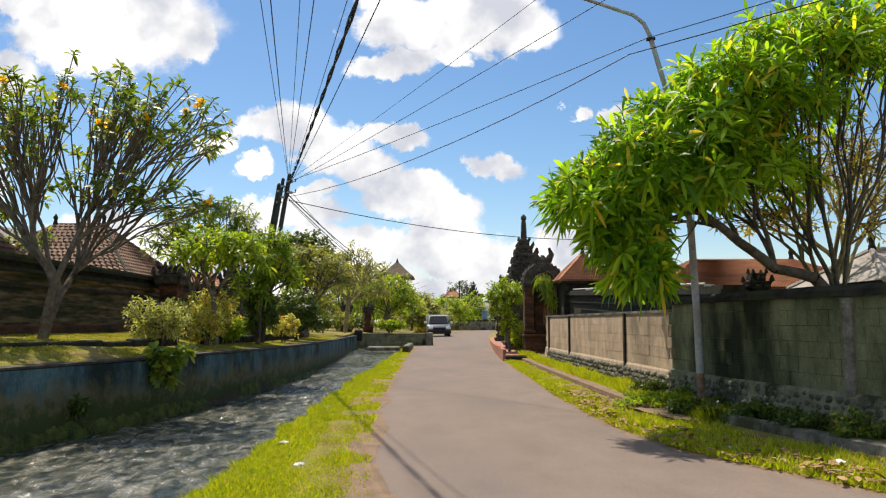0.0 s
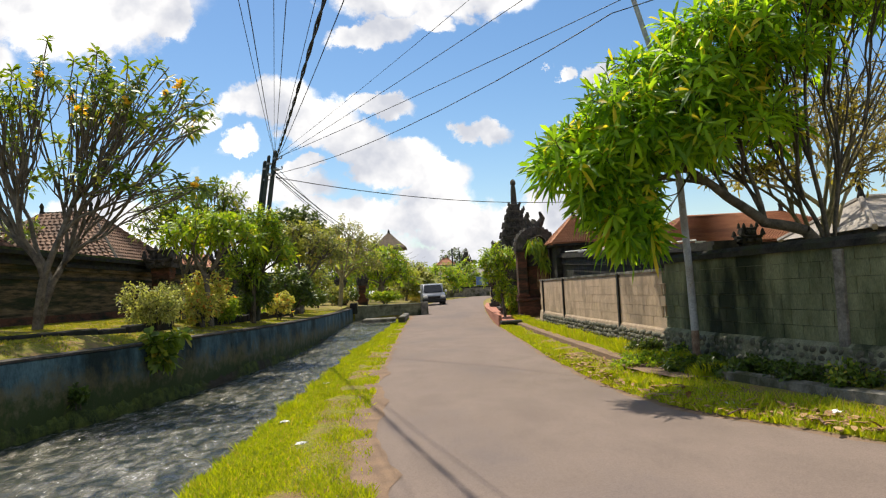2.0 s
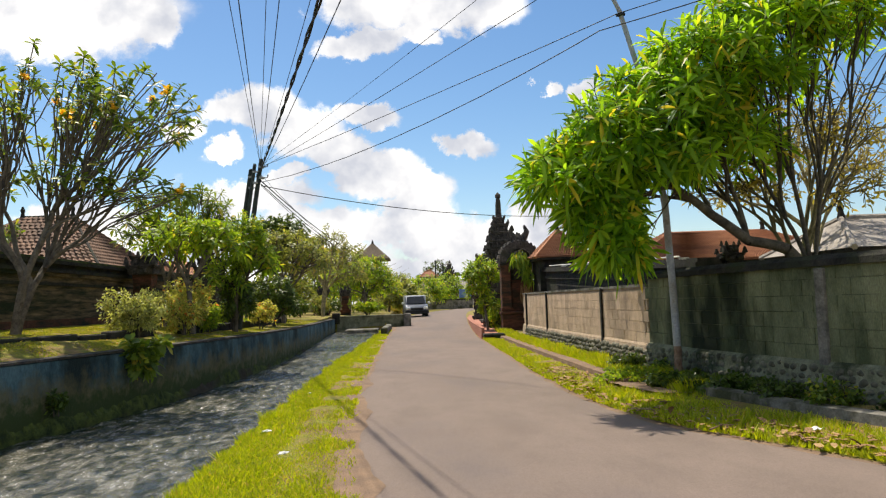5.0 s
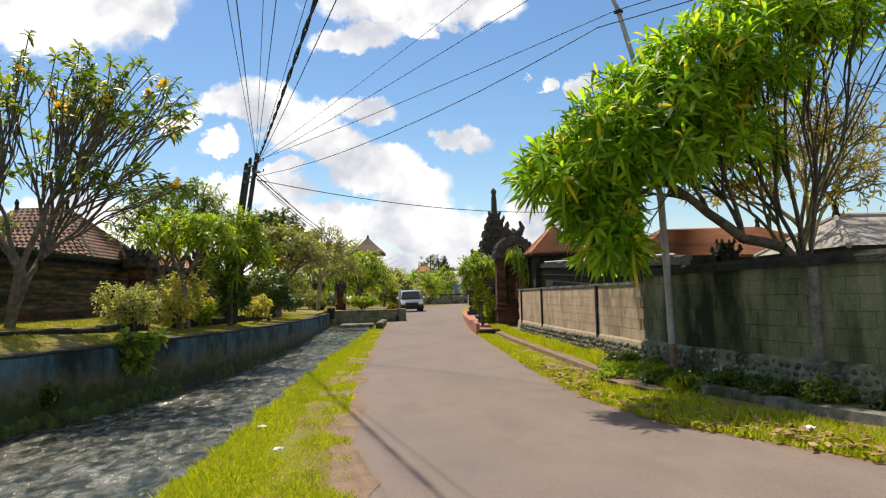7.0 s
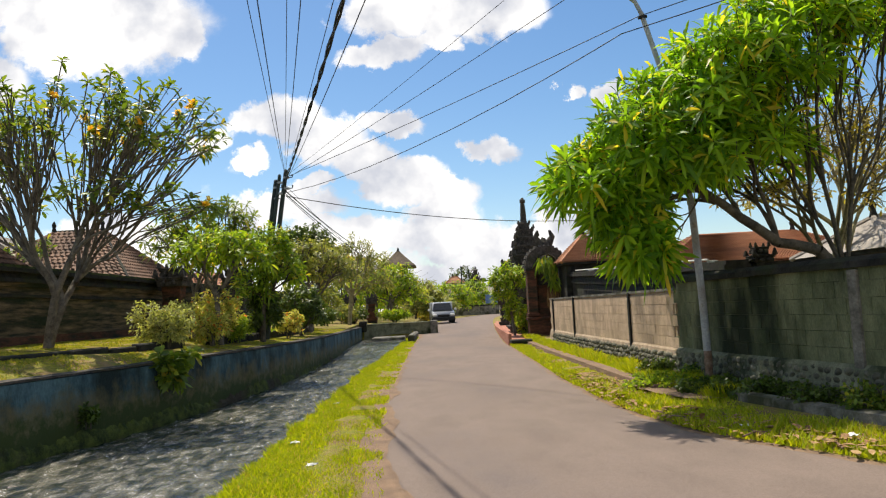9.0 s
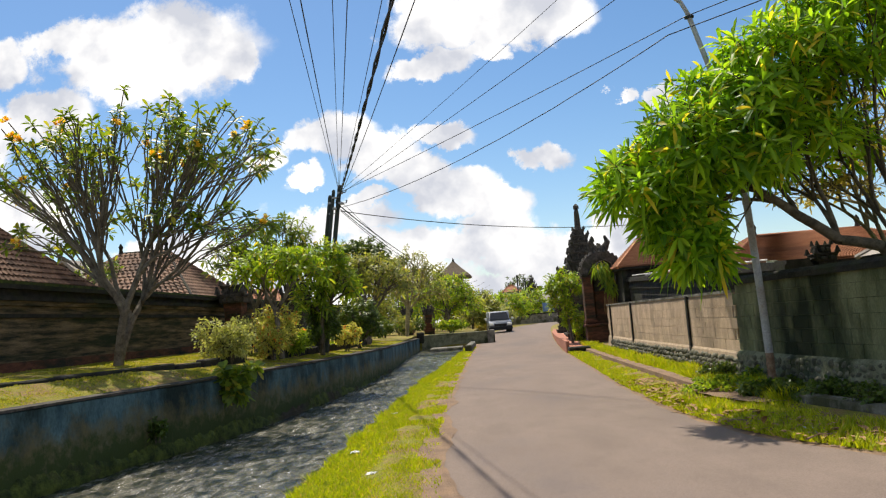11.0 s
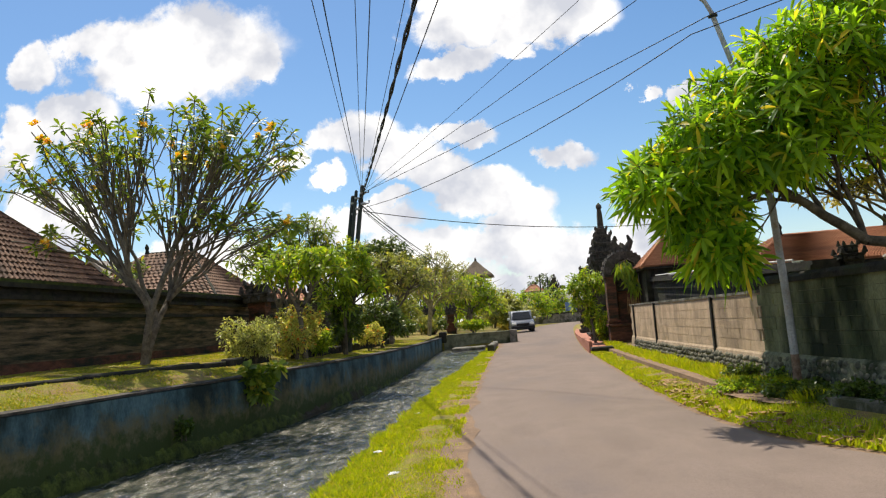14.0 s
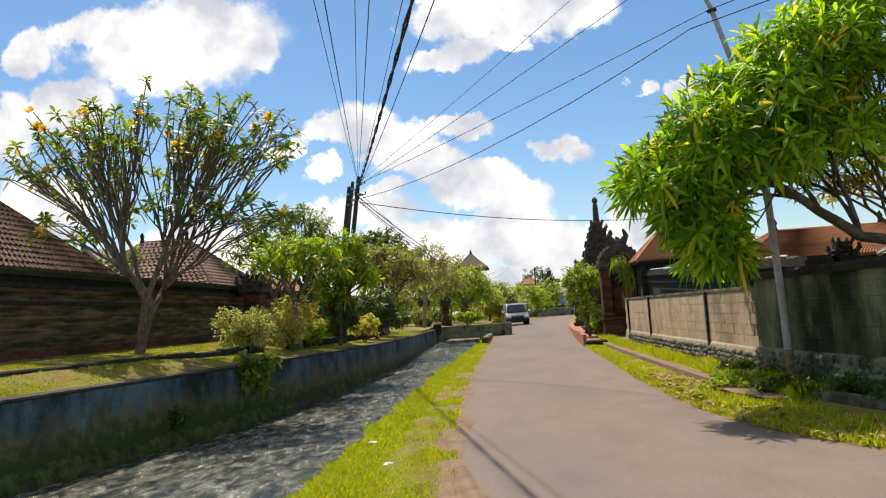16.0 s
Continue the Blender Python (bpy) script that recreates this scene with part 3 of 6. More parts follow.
def build_rear_wall():
    fx = lambda y: wall_f(y) + 1.2
    ys = rng_y(14.8, 33.5, 0.5)
    w = sweep("wall_temple", fx, ys, [(0.05, 0.2), (0.05, 1.95), (0.35, 1.95), (0.35, 0.2)], M_black)
    tagged(w, "black weathered temple wall with stepped mouldings", "wall", kind="structure")
    for o, z0, z1 in ((0.0, 1.95, 2.06), (0.04, 2.06, 2.22), (-0.06, 2.22, 2.32), (-0.02, 2.32, 2.4)):
        sweep("moulding", fx, ys, [(o, z0), (o, z1), (0.4 - o, z1), (0.4 - o, z0)], M_black, w)
    for ob in (w, *w.children):
        for v in ob.data.vertices:
            if v.co.z > 1:
                v.co.z += 0.034 * (v.co.y - 20)
    r = thing("pipe_rail", 0, 0, 0, "thin white pipe held by brackets along a wall top", "pipe")
    pts = [(wall_f(y) + 1.05, y, 2.44 + 0.034 * (y - 20)) for i, y in enumerate(rng_y(15.4, 28.6, 1.2))]
    part("pipe", tube_bm(pts, 0.018, 6), M_white, r)
    for p in pts[::3]:
        part("bracket", box_bm(p[0] - 0.015, p[0] + 0.2, p[1] - 0.015, p[1] + 0.015, p[2] - 0.06, p[2] - 0.02, 0.004), M_white, r)


build_rear_wall()


def build_verge():
    k = sweep("kerb_low", lambda y: 0.46 * road_r(y) + 0.54 * wall_f(y) - 0.02, rng_y(12.6, 29.5, 0.3), [(-0.14, 0.0), (-0.12, 0.17), (0.12, 0.18), (0.14, 0.0)], M_dirt)
    tagged(k, "low earth-brown concrete kerb in the grass verge", "kerb", kind="structure")
    k = sweep("kerb_ledge", lambda y: wall_f(y) - 0.62, rng_y(2, 11.3, 0.3), [(-0.11, 0.0), (-0.10, 0.22), (0.10, 0.23), (0.12, 0.0)], M_cap)
    tagged(k, "mossy grey concrete ledge at the foot of a wall", "kerb", kind="structure")
    p = strip("pavement", lambda y: road_r(y) + 0.12, lambda y: road_r(y) + 0.95, lambda x, y: road_z(y) + 0.16, rng_y(30, 50, 0.5), M_path, 2)
    tagged(p, "raised red-brown paved footpath beside the lane", "pavement", kind="structure")
    sweep("kerb_red", lambda y: road_r(y) + 0.05, rng_y(30, 50, 0.5), [(-0.03, 0.0), (-0.02, 0.46), (0.10, 0.46), (0.10, 0.0)], M_path, p)
    e = strip("bare_earth", lambda y: 0.45 * road_r(y) + 0.55 * wall_f(y) - 0.42 * math.sin(math.pi * (y - 10.9) / 3.4) ** 0.5 if 10.9 < y < 14.3 else wall_f(y) - 0.7, lambda y: wall_f(y) - 0.32,
              lambda x, y: 0.135 + 0.02 * wob(x, y, 2.0), rng_y(10.92, 14.28, 0.12), M_dirt, 5, 0.10)
    tagged(e, "bare trodden tan earth at the foot of the lamp", "ground", kind="structure")
    s = thing("drain_slab", 2.75, 29.4, 0.02, "dark broken concrete slab over a roadside drain", "slab")
    part("slab", box_bm(-0.4, 0.45, -0.35, 0.35, 0.1, 0.24, 0.03), M_black, s)
    part("support", box_bm(-0.1, 0.4, -0.3, 0.3, -0.06, 0.1, 0.02), M_black, s)


build_verge()


def build_bridge():
    b = thing("small_bridge", -2.7, 42.4, 0, "grey concrete bridge with low parapet over the canal", "bridge")
    bm = bmesh.new()
    n = 12
    lo = [(-1.9 + 3.9 * i / n, -0.1 + 0.42 * math.sin(math.pi * i / n) ** 0.6) for i in range(n + 1)]
    prof = lo + [(2.0, 0.84), (-1.9, 0.88)]
    fr = [bm.verts.new((x, 0, z)) for x, z in prof]
    bk = [bm.verts.new((x, 0.3, z)) for x, z in prof]
    bm.faces.new(fr)
    bm.faces.new(bk[::-1])
    for i in range(len(prof)):
        j = (i + 1) % len(prof)
        bm.faces.new((fr[i], bk[i], bk[j], fr[j]))
    part("parapet", bm, M_mortar_old, b)
    part("coping", box_bm(-2.0, 2.05, -0.06, 0.36, 0.85, 0.92, 0.015), M_mortar_old, b)
    part("end_post", box_bm(-2.15, -1.75, -0.12, 0.42, 0.5, 1.08, 0.03), M_black, b)
    part("end_post", box_bm(1.75, 2.15, -0.12, 0.42, 0.2, 0.96, 0.03), M_cap, b)
    part("deck", box_bm(-2.0, 2.0, 0.3, 3.0, 0.55, 0.7, 0.02), M_cap, b)
    # black panel stands in for the shade behind the arch
    part("dark_culvert", box_bm(-1.9, 1.9, 1.4, 1.6, -1.2, 0.54), M_black, b)
    s = thing("concrete_slab", -3.0, 40.2, -0.25, "grey concrete apron slab in the water below the bridge", "slab")
    part("apron", box_bm(-0.9, 0.75, -0.9, 1.1, 0.05, 0.5, 0.04), M_cap, s)
    e = thing("kerb_end", -1.75, 38.3, 0.0, "grey concrete kerb end at the bridge approach", "kerb")
    part("kerb_block", box_bm(-0.14, 0.16, -2.4, 3.2, -0.2, 0.42, 0.05), M_cap, e)


build_bridge()


def build_left_wall():
    ys = rng_y(4, 62, 1.0)
    fx = lambda y: BRICK_X + 0.0 * y
    w = sweep("wall_brick", fx, ys, [(0.0, 1.0), (0.0, 2.62), (-0.45, 2.62), (-0.45, 1.0)], M_wall_left)
    tagged(w, "sooty old brick compound wall with stepped coping", "wall", kind="structure")
    for nm, o, z0, z1, m in (("plinth", 0.10, 1.0, 1.42, M_brick), ("plinth", 0.05, 1.42, 1.5, M_wall_left), ("moulding", 0.05, 2.36, 2.44, M_black), ("moulding", 0.08, 2.62, 2.72, M_wall_left),
                             ("moulding", 0.15, 2.72, 2.82, M_black), ("moulding", 0.06, 2.82, 2.96, M_black), ("coping", 0.2, 2.96, 3.06, M_black), ("coping", 0.08, 3.06, 3.14, M_moss)):
        sweep(nm, fx, ys, [(o, z0), (o, z1), (-0.45 - o, z1), (-0.45 - o, z0)], m, w)


build_left_wall()

# ---- plants ----


def np_mesh(name, verts, faces, material, parent, label="", smooth=True):
    """verts (N, 3) and faces (F, 3 or 4) as arrays, in one mesh."""
    me = bpy.data.meshes.new(name)
    faces = np.asarray(faces, np.int32)
    k = faces.shape[1]
    me.vertices.add(len(verts))
    me.vertices.foreach_set("co", np.asarray(verts, np.float32).ravel())
    me.loops.add(faces.size)
    me.loops.foreach_set("vertex_index", faces.ravel())
    me.polygons.add(len(faces))
    me.polygons.foreach_set("loop_start", np.arange(len(faces), dtype=np.int32) * k)
    me.update(calc_edges=True)
    me.validate()
    return link_mesh(name, me, material, parent, label, smooth)


def unit(a):
    return a / (np.linalg.norm(a, axis=-1, keepdims=True) + 1e-9)


def crown_tips(blobs, rng, inner=0.55, floor=-0.55):
    """Shoot tips spread through the outer part of a few rounded masses (x, y, z, rx, ry, rz, count)."""
    out = []
    for x, y, z, rx, ry, rz, n in blobs:
        d = unit(rng.normal(size=(n * 3, 3)))
        d = d[d[:, 2] > floor][:n]
        r = inner + (1 - inner) * rng.random((len(d), 1)) ** 0.6
        out.append(np.array([x, y, z]) + d * r * np.array([rx, ry, rz]) * (1 + 0.12 * rng.normal(size=(len(d), 1))))
    return np.concatenate(out)


def grow(base, tips, rng, r_tip, up=0.25, reach=0.42, power=0.45, crook=1.0):
    """Forking limbs from base to all tips: lists of start, bend, end and both radii."""
    rows = []

    def rec(start, heading, idx, depth):
        n = len(idx)
        r0 = r_tip * n ** power
        if n == 1:
            end = tips[idx[0]]
            ln = np.linalg.norm(end - start)
            bend = (start + end) / 2 + heading * ln * 0.18 + rng.normal(size=3) * ln * 0.06 * crook
            rows.append((start, bend, end, r0, r_tip * 0.8))
            return unit(end - bend)
        cen = tips[idx].mean(0)
        f = reach * (0.75 + 0.5 * rng.random())
        end = start + (cen - start) * f
        ln = np.linalg.norm(end - start)
        end = end + np.array([0, 0, up * ln * (0.6 if depth else 1.0)]) * 0.35 + rng.normal(size=3) * ln * 0.07 * crook
        bend = start + heading * ln * 0.45 + (end - start) * 0.1
        bend = 0.5 * bend + 0.5 * (start + end) / 2
        rows.append((start, bend, end, r0 * 1.08, r0 * 0.92))
        h = unit(end - bend)
        p = tips[idx]
        k = 3 if (n > 12 and rng.random() < 0.35) or depth == 0 and n > 20 else 2
        k = min(k, n)
        c = p[rng.choice(n, k, replace=False)]
        for _ in range(5):
            lab = np.argmin(((p[:, None] - c[None]) ** 2).sum(-1), 1)
            c = np.array([p[lab == j].mean(0) if (lab == j).any() else c[j] for j in range(k)])
        groups = [idx[lab == j] for j in range(k) if (lab == j).any()]
        if len(groups) == 1:
            groups = [idx[: n // 2], idx[n // 2:]]
        for g in groups:
            rec(end, h, g, depth + 1)

    rec(np.array(base, float), np.array([0, 0, 1.0]), np.arange(len(tips)), 0)
    return rows


def limbs_mesh(rows, sides=5, segs=3):
    a, b, c = (np.array([r[i] for r in rows]) for i in range(3))
    ra, rc = np.array([r[3] for r in rows]), np.array([r[4] for r in rows])
    t = np.linspace(0, 1, segs + 1)[None, :, None]
    p = a[:, None] * (1 - t) ** 2 + 2 * b[:, None] * t * (1 - t) + c[:, None] * t**2
    tan = unit(2 * (b - a)[:, None] * (1 - t) + 2 * (c - b)[:, None] * t)
    ref = np.where(np.abs(tan[..., 2:3]) < 0.85, np.array([0, 0, 1.0]), np.array([1.0, 0, 0]))
    s = unit(np.cross(tan, ref))
    q = np.cross(s, tan)
    rad = ra[:, None] * (1 - t[..., 0]) + rc[:, None] * t[..., 0]
    ang = 2 * np.pi * np.arange(sides) / sides
    v = p[:, :, None] + rad[:, :, None, None] * (np.cos(ang)[None, None, :, None] * s[:, :, None] + np.sin(ang)[None, None, :, None] * q[:, :, None])
    n = len(rows)
    base = (np.arange(n) * (segs + 1) * sides)[:, None, None]
    j, k = np.arange(segs)[None, :, None] * sides, np.arange(sides)[None, None, :]
    k2 = (k + 1) % sides
    f = np.stack([base + j + k, base + j + k2, base + j + sides + k2, base + j + sides + k], -1).reshape(-1, 4)
    return v.reshape(-1, 3), f


LEAF_S = np.array([0.0, 0.35, 0.7, 1.0, 0.35, 0.35, 0.7, 0.7])
LEAF_W = np.array([0.0, 0.0, 0.0, 0.0, 0.8, -0.8, 0.95, -0.95])
LEAF_F = np.array([(0, 1, 4, 4), (0, 5, 1, 1), (4, 1, 2, 6), (5, 7, 2, 1), (6, 2, 3, 3), (7, 3, 2, 2)])


def leaf_verts(pos, way, nrm, length, width, droop):
    """One folded, drooping leaf for each row of pos."""
    side = unit(np.cross(way, nrm))
    nrm = np.cross(side, way)
    s, w = LEAF_S[None, :, None], LEAF_W[None, :, None]
    L, W = length[:, None, None], width[:, None, None]
    v = pos[:, None] + way[:, None] * s * L + side[:, None] * w * W + nrm[:, None] * (np.abs(w) * W * 0.3)
    v[..., 2] -= (droop[:, None] * LEAF_S[None] ** 2 * length[:, None])
    return v


def leaf_mesh_arrays(v):
    n = len(v)
    tris = np.array([(0, 1, 4), (0, 5, 1), (4, 1, 2), (4, 2, 6), (5, 7, 2), (5, 2, 1), (6, 2, 3), (7, 3, 2)])
    return v.reshape(-1, 3), (np.arange(n)[:, None, None] * 8 + tris[None]).reshape(-1, 3)


def rosettes(tips, axes, per, length, width, rng, droop=0.35, spread=(35, 100), back=0.12):
    """Whorls of leaves round each shoot tip."""
    n = len(tips)
    axes = unit(axes + 0.15 * rng.normal(size=axes.shape))
    ref = np.where(np.abs(axes[:, 2:3]) < 0.9, np.array([0, 0, 1.0]), np.array([1.0, 0, 0]))
    a = unit(np.cross(axes, ref))
    b = np.cross(axes, a)
    k = np.arange(per)[None]
    az = k * 2.39996 + rng.random((n, 1)) * 6.28 + rng.normal(size=(n, per)) * 0.2
    inc = np.radians(spread[0] + (spread[1] - spread[0]) * (1 - k / per) + rng.normal(size=(n, per)) * 10)
    rad = np.cos(az)[..., None] * a[:, None] + np.sin(az)[..., None] * b[:, None]
    way = np.sin(inc)[..., None] * rad + np.cos(inc)[..., None] * axes[:, None]
    nrm = np.cos(inc)[..., None] * -rad + np.sin(inc)[..., None] * axes[:, None]
    pos = tips[:, None] - axes[:, None] * (back * (1 - k / per))[..., None]
    ln = length * (0.65 + 0.5 * rng.random((n, per)))
    wd = width * (0.8 + 0.4 * rng.random((n, per)))
    dr = droop * (0.3 + 1.2 * rng.random((n, per)))
    return leaf_verts(pos.reshape(-1, 3), unit(way).reshape(-1, 3), unit(nrm).reshape(-1, 3), ln.ravel(), wd.ravel(), dr.ravel())


def tree(name, label, base, blobs, seed, leaf, bark, per=9, length=0.25, width=0.035, r_tip=0.012, droop=0.35, up=0.25, reach=0.38, power=0.39, inner=0.5, floor=-0.55, bare=0.0, stems=1,
         category="tree", group="", spread=(35, 100), axis_up=0.6, sides=5, crook=1.0):
    """A forking tree: trunk and limbs in one part, the crown of leaf whorls in another."""
    rng = np.random.default_rng(seed)
    tips = crown_tips(blobs, rng, inner, floor)
    ob = thing(name, *base, label, category, group)
    b = np.array(base, float)
    rows = []
    if stems == 1:
        rows = grow(b - [0, 0, 0.1], tips, rng, r_tip, up, reach, power, crook)
    else:
        order = np.argsort(np.arctan2(tips[:, 1] - b[1], tips[:, 0] - b[0]) + 0.3 * rng.normal(size=len(tips)))
        for g in np.array_split(order, stems):
            off = unit(tips[g].mean(0) - b) * [0.12, 0.12, 0]
            rows += grow(b + off - [0, 0, 0.1], tips[g], rng, r_tip, up, reach, power, crook)
    v, f = limbs_mesh(rows, sides)
    np_mesh("trunk", v - b, f, bark, ob)
    ends = {tuple(np.round(r[2], 4)): unit(r[2] - r[1]) for r in rows}
    keep = rng.random(len(tips)) >= bare
    tt = tips[keep]
    ax = np.array([ends.get(tuple(np.round(t, 4)), np.array([0, 0, 1.0])) for t in tt])
    ax = unit(ax + [0, 0, axis_up])
    lv = rosettes(tt, ax, per, length, width, rng, droop, spread)
    v, f = leaf_mesh_arrays(lv)
    np_mesh("crown", v - b, f, leaf, ob)
    return ob, tips


def bush(name, label, x, y, z, rx, ry, rz, n, leaf, seed, length=0.09, width=0.016, per=6, category="shrub", group=""):
    rng = np.random.default_rng(seed)
    k = 5
    blobs = [(x + rx * 0.55 * rng.normal() * 0.7, y + ry * 0.4 * rng.normal(), z + rz * (0.34 + 0.36 * rng.random()), rx * 0.62, ry * 0.62, rz * 0.5, n // k) for _ in range(k)]
    return tree(name, label, (x, y, z), blobs, seed, leaf, M_bark_dark, per, length, width, 0.004, 0.25, 0.1, 0.5, 0.42, 0.3, -0.9, 0.0, 3, category, group, (20, 95), 0.3, 4)


# large open frangipani on the raised bank
frangi, frangi_tips = tree("frangipani_tree", "open-crowned frangipani tree with grey limbs and yellow blooms", (-8.95, 17.2, 1.15),
     [(-8.5, 17.2, 5.5, 2.6, 1.9, 2.0, 120), (-10.4, 17.0, 5.4, 1.7, 1.5, 1.55, 62), (-6.5, 17.4, 5.55, 1.6, 1.4, 1.7, 75), (-8.7, 17.0, 4.4, 2.4, 1.6, 0.9, 40), (-6.3, 17.2, 4.1, 1.3, 1.0, 0.6, 26), (-10.9, 17.2, 4.0, 1.4, 1.0, 0.5, 16)],
     11, L_frangi, M_bark, 10, 0.26, 0.046, 0.0165, 0.3, 0.35, 0.18, 0.35, 0.6, -0.05, stems=2, bare=0.04, crook=1.8)


def blooms():
    rng = np.random.default_rng(5)
    pick = rng.choice(len(frangi_tips), 22, replace=False)
    for i in pick:
        t = frangi_tips[i]
        ax = np.repeat(np.array([[0, -0.3, 1.0]]), 4, 0)
        pts = t + rng.normal(size=(4, 3)) * 0.05 + [0, -0.05, 0.08]
        v, f = leaf_mesh_arrays(rosettes(pts, ax, 7, 0.13, 0.04, rng, 0.1, (10, 80), 0.02))
        b = np.array(frangi.matrix_world.translation)
        np_mesh("bloom", v - b, f, M_yellow, frangi, "yellow flower cluster")


blooms()

# dense tree overhanging the right-hand wall
def overhanging_tree():
    """A low limb reaches along the wall and over the lane; the rest rises from the foot."""
    rng = np.random.default_rng(21)
    foot = np.array([6.15, 11.9, 1.85])
    ob = thing("overhanging_tree", *foot, "dense green broad-leaved tree leaning over a wall", "tree")
    # masses beyond y 13 are unseen, added behind the crown to shade the wall
    tips = crown_tips([(2.15, 11.0, 3.3, 0.75, 0.75, 0.5, 62), (2.8, 11.1, 3.8, 0.85, 1.0, 0.6, 90), (3.65, 11.3, 4.35, 1.0, 1.2, 0.65, 130), (4.5, 11.4, 5.05, 1.0, 1.2, 0.65, 130), (5.45, 11.5, 5.7, 1.0, 1.2, 0.62, 110),
                       (6.45, 11.6, 6.0, 0.95, 1.1, 0.65, 90), (7.4, 11.7, 5.9, 0.9, 0.9, 0.7, 55), (2.6, 10.95, 2.75, 0.55, 0.5, 0.5, 60), (2.8, 10.9, 2.2, 0.42, 0.35, 0.4, 44), (3.6, 11.4, 3.5, 0.85, 1.0, 0.5, 75),
                       (4.6, 11.6, 4.1, 0.95, 1.0, 0.6, 95), (5.6, 11.7, 4.85, 0.9, 0.9, 0.5, 45), (5.3, 12.3, 3.9, 0.8, 0.8, 0.45, 30), (3.4, 13.3, 4.0, 1.0, 1.2, 0.6, 70), (4.6, 13.4, 4.7, 1.1, 1.1, 0.6, 70),
                       (3.65, 14.5, 2.95, 0.55, 0.8, 0.6, 50), (3.2, 14.8, 4.0, 0.8, 1.0, 0.6, 60), (4.2, 15.2, 4.6, 0.9, 1.0, 0.6, 60)], rng, 0.5, -0.7)
    limb = [foot - [0, 0, 0.1], np.array([5.75, 11.85, 2.18]), np.array([5.1, 11.75, 2.32]), np.array([4.5, 11.6, 2.72]), np.array([3.9, 11.4, 3.12])]
    radii = (0.10, 0.09, 0.08, 0.07, 0.055)
    rows = [(p, (p + q) / 2 + rng.normal(size=3) * 0.03, q, a, b) for p, q, a, b in zip(limb, limb[1:], radii, radii[1:])]
    starts = [limb[4], limb[3], limb[2], foot - [0, 0, 0.1], foot + [0.06, 0.03, -0.1]]
    reach = tips[:, 0] + 0.25 * rng.normal(size=len(tips))
    home = np.digitize(reach, [3.3, 4.1, 4.9, 6.0])
    for k, p in enumerate(starts):
        idx = np.where(home == k)[0]
        for g in np.array_split(idx[np.argsort(tips[idx, 2] + 0.4 * rng.normal(size=len(idx)))], 2):
            rows += grow(p, tips[g], rng, 0.0072, 0.02, 0.34, 0.33)
    v, f = limbs_mesh(rows, 6)
    np_mesh("trunk", v - foot, f, M_bark_dark, ob)
    ends = {tuple(np.round(r[2], 4)): unit(r[2] - r[1]) for r in rows}
    ax = unit(np.array([ends.get(tuple(np.round(t, 4)), np.array([0, 0, 1.0])) for t in tips]) + [0, 0, 0.55])
    v, f = leaf_mesh_arrays(rosettes(tips, ax, 12, 0.36, 0.031, rng, 0.34, (25, 105)))
    np_mesh("crown", v - foot, f, L_right, ob)


overhanging_tree()
# its leafless neighbour with pale twigs
tree("bare_frangipani", "nearly leafless frangipani with pale yellowish twigs", (6.3, 12.6, 1.85),
     [(6.2, 12.6, 4.0, 1.1, 0.9, 1.1, 190), (7.2, 12.7, 4.2, 1.1, 0.9, 1.3, 190), (5.3, 12.5, 3.2, 0.9, 0.6, 0.6, 110), (7.4, 12.6, 3.0, 0.9, 0.7, 0.7, 90)],
     22, L_bare, M_bark_olive, 4, 0.12, 0.022, 0.0075, 0.3, 0.5, 0.42, 0.34, 0.2, -0.3, bare=0.5, stems=5)
tree("yard_tree", "leafless pale-twigged tree behind a wall", (9.2, 17.5, 0.4),
     [(8.9, 17.5, 4.6, 1.8, 1.2, 1.7, 330), (10.2, 17.5, 4.2, 1.4, 1.2, 1.5, 190), (7.6, 17.5, 3.7, 1.2, 1.0, 1.0, 130)], 23, L_bare, M_bark_pale, 4, 0.13, 0.025, 0.0085, 0.3, 0.5, 0.42, 0.36, 0.2, -0.3, bare=0.35)

# the row of trees and shrubs along the far bank
tree("frangipani_tree", "leafy frangipani tree behind the planting bed", (-7.9, 24.0, 1.12), [(-7.4, 24, 4.6, 1.5, 1.3, 0.95, 110), (-8.4, 24, 4.0, 1.1, 1.1, 0.7, 50), (-6.5, 24, 4.0, 1.0, 1.0, 0.6, 50)],
     31, L_frangi, M_bark, 9, 0.26, 0.038, 0.013, stems=2)
tree("small_frangipani", "small lime-green frangipani with slim crooked trunk", (-6.15, 20.9, 1.0), [(-6.2, 20.9, 3.5, 1.25, 1.1, 0.6, 130), (-5.4, 20.9, 3.3, 0.7, 0.8, 0.5, 45), (-6.9, 20.9, 3.3, 0.6, 0.7, 0.5, 35)],
     32, L_lime, M_bark, 9, 0.24, 0.036, 0.010, up=0.1)
tree("leafy_tree", "dense fresh-green tree wrapped round the poles", (-5.55, 23.2, 0.95), [(-5.3, 23.2, 3.7, 0.75, 0.7, 0.75, 110), (-4.85, 23.2, 3.0, 0.6, 0.6, 0.7, 70), (-5.8, 23.2, 2.5, 0.7, 0.6, 0.8, 80)],
     33, L_lime, M_bark_dark, 9, 0.24, 0.032, 0.008, droop=0.5)
tree("dark_shrub", "dark green upright shrub beside the poles", (-5.7, 23.6, 0.95), [(-5.6, 23.6, 2.0, 0.6, 0.55, 0.8, 130), (-5.5, 23.5, 1.6, 0.5, 0.5, 0.5, 70)], 34, L_dark, M_bark_dark, 8, 0.16, 0.03, 0.007, stems=3, category="shrub")
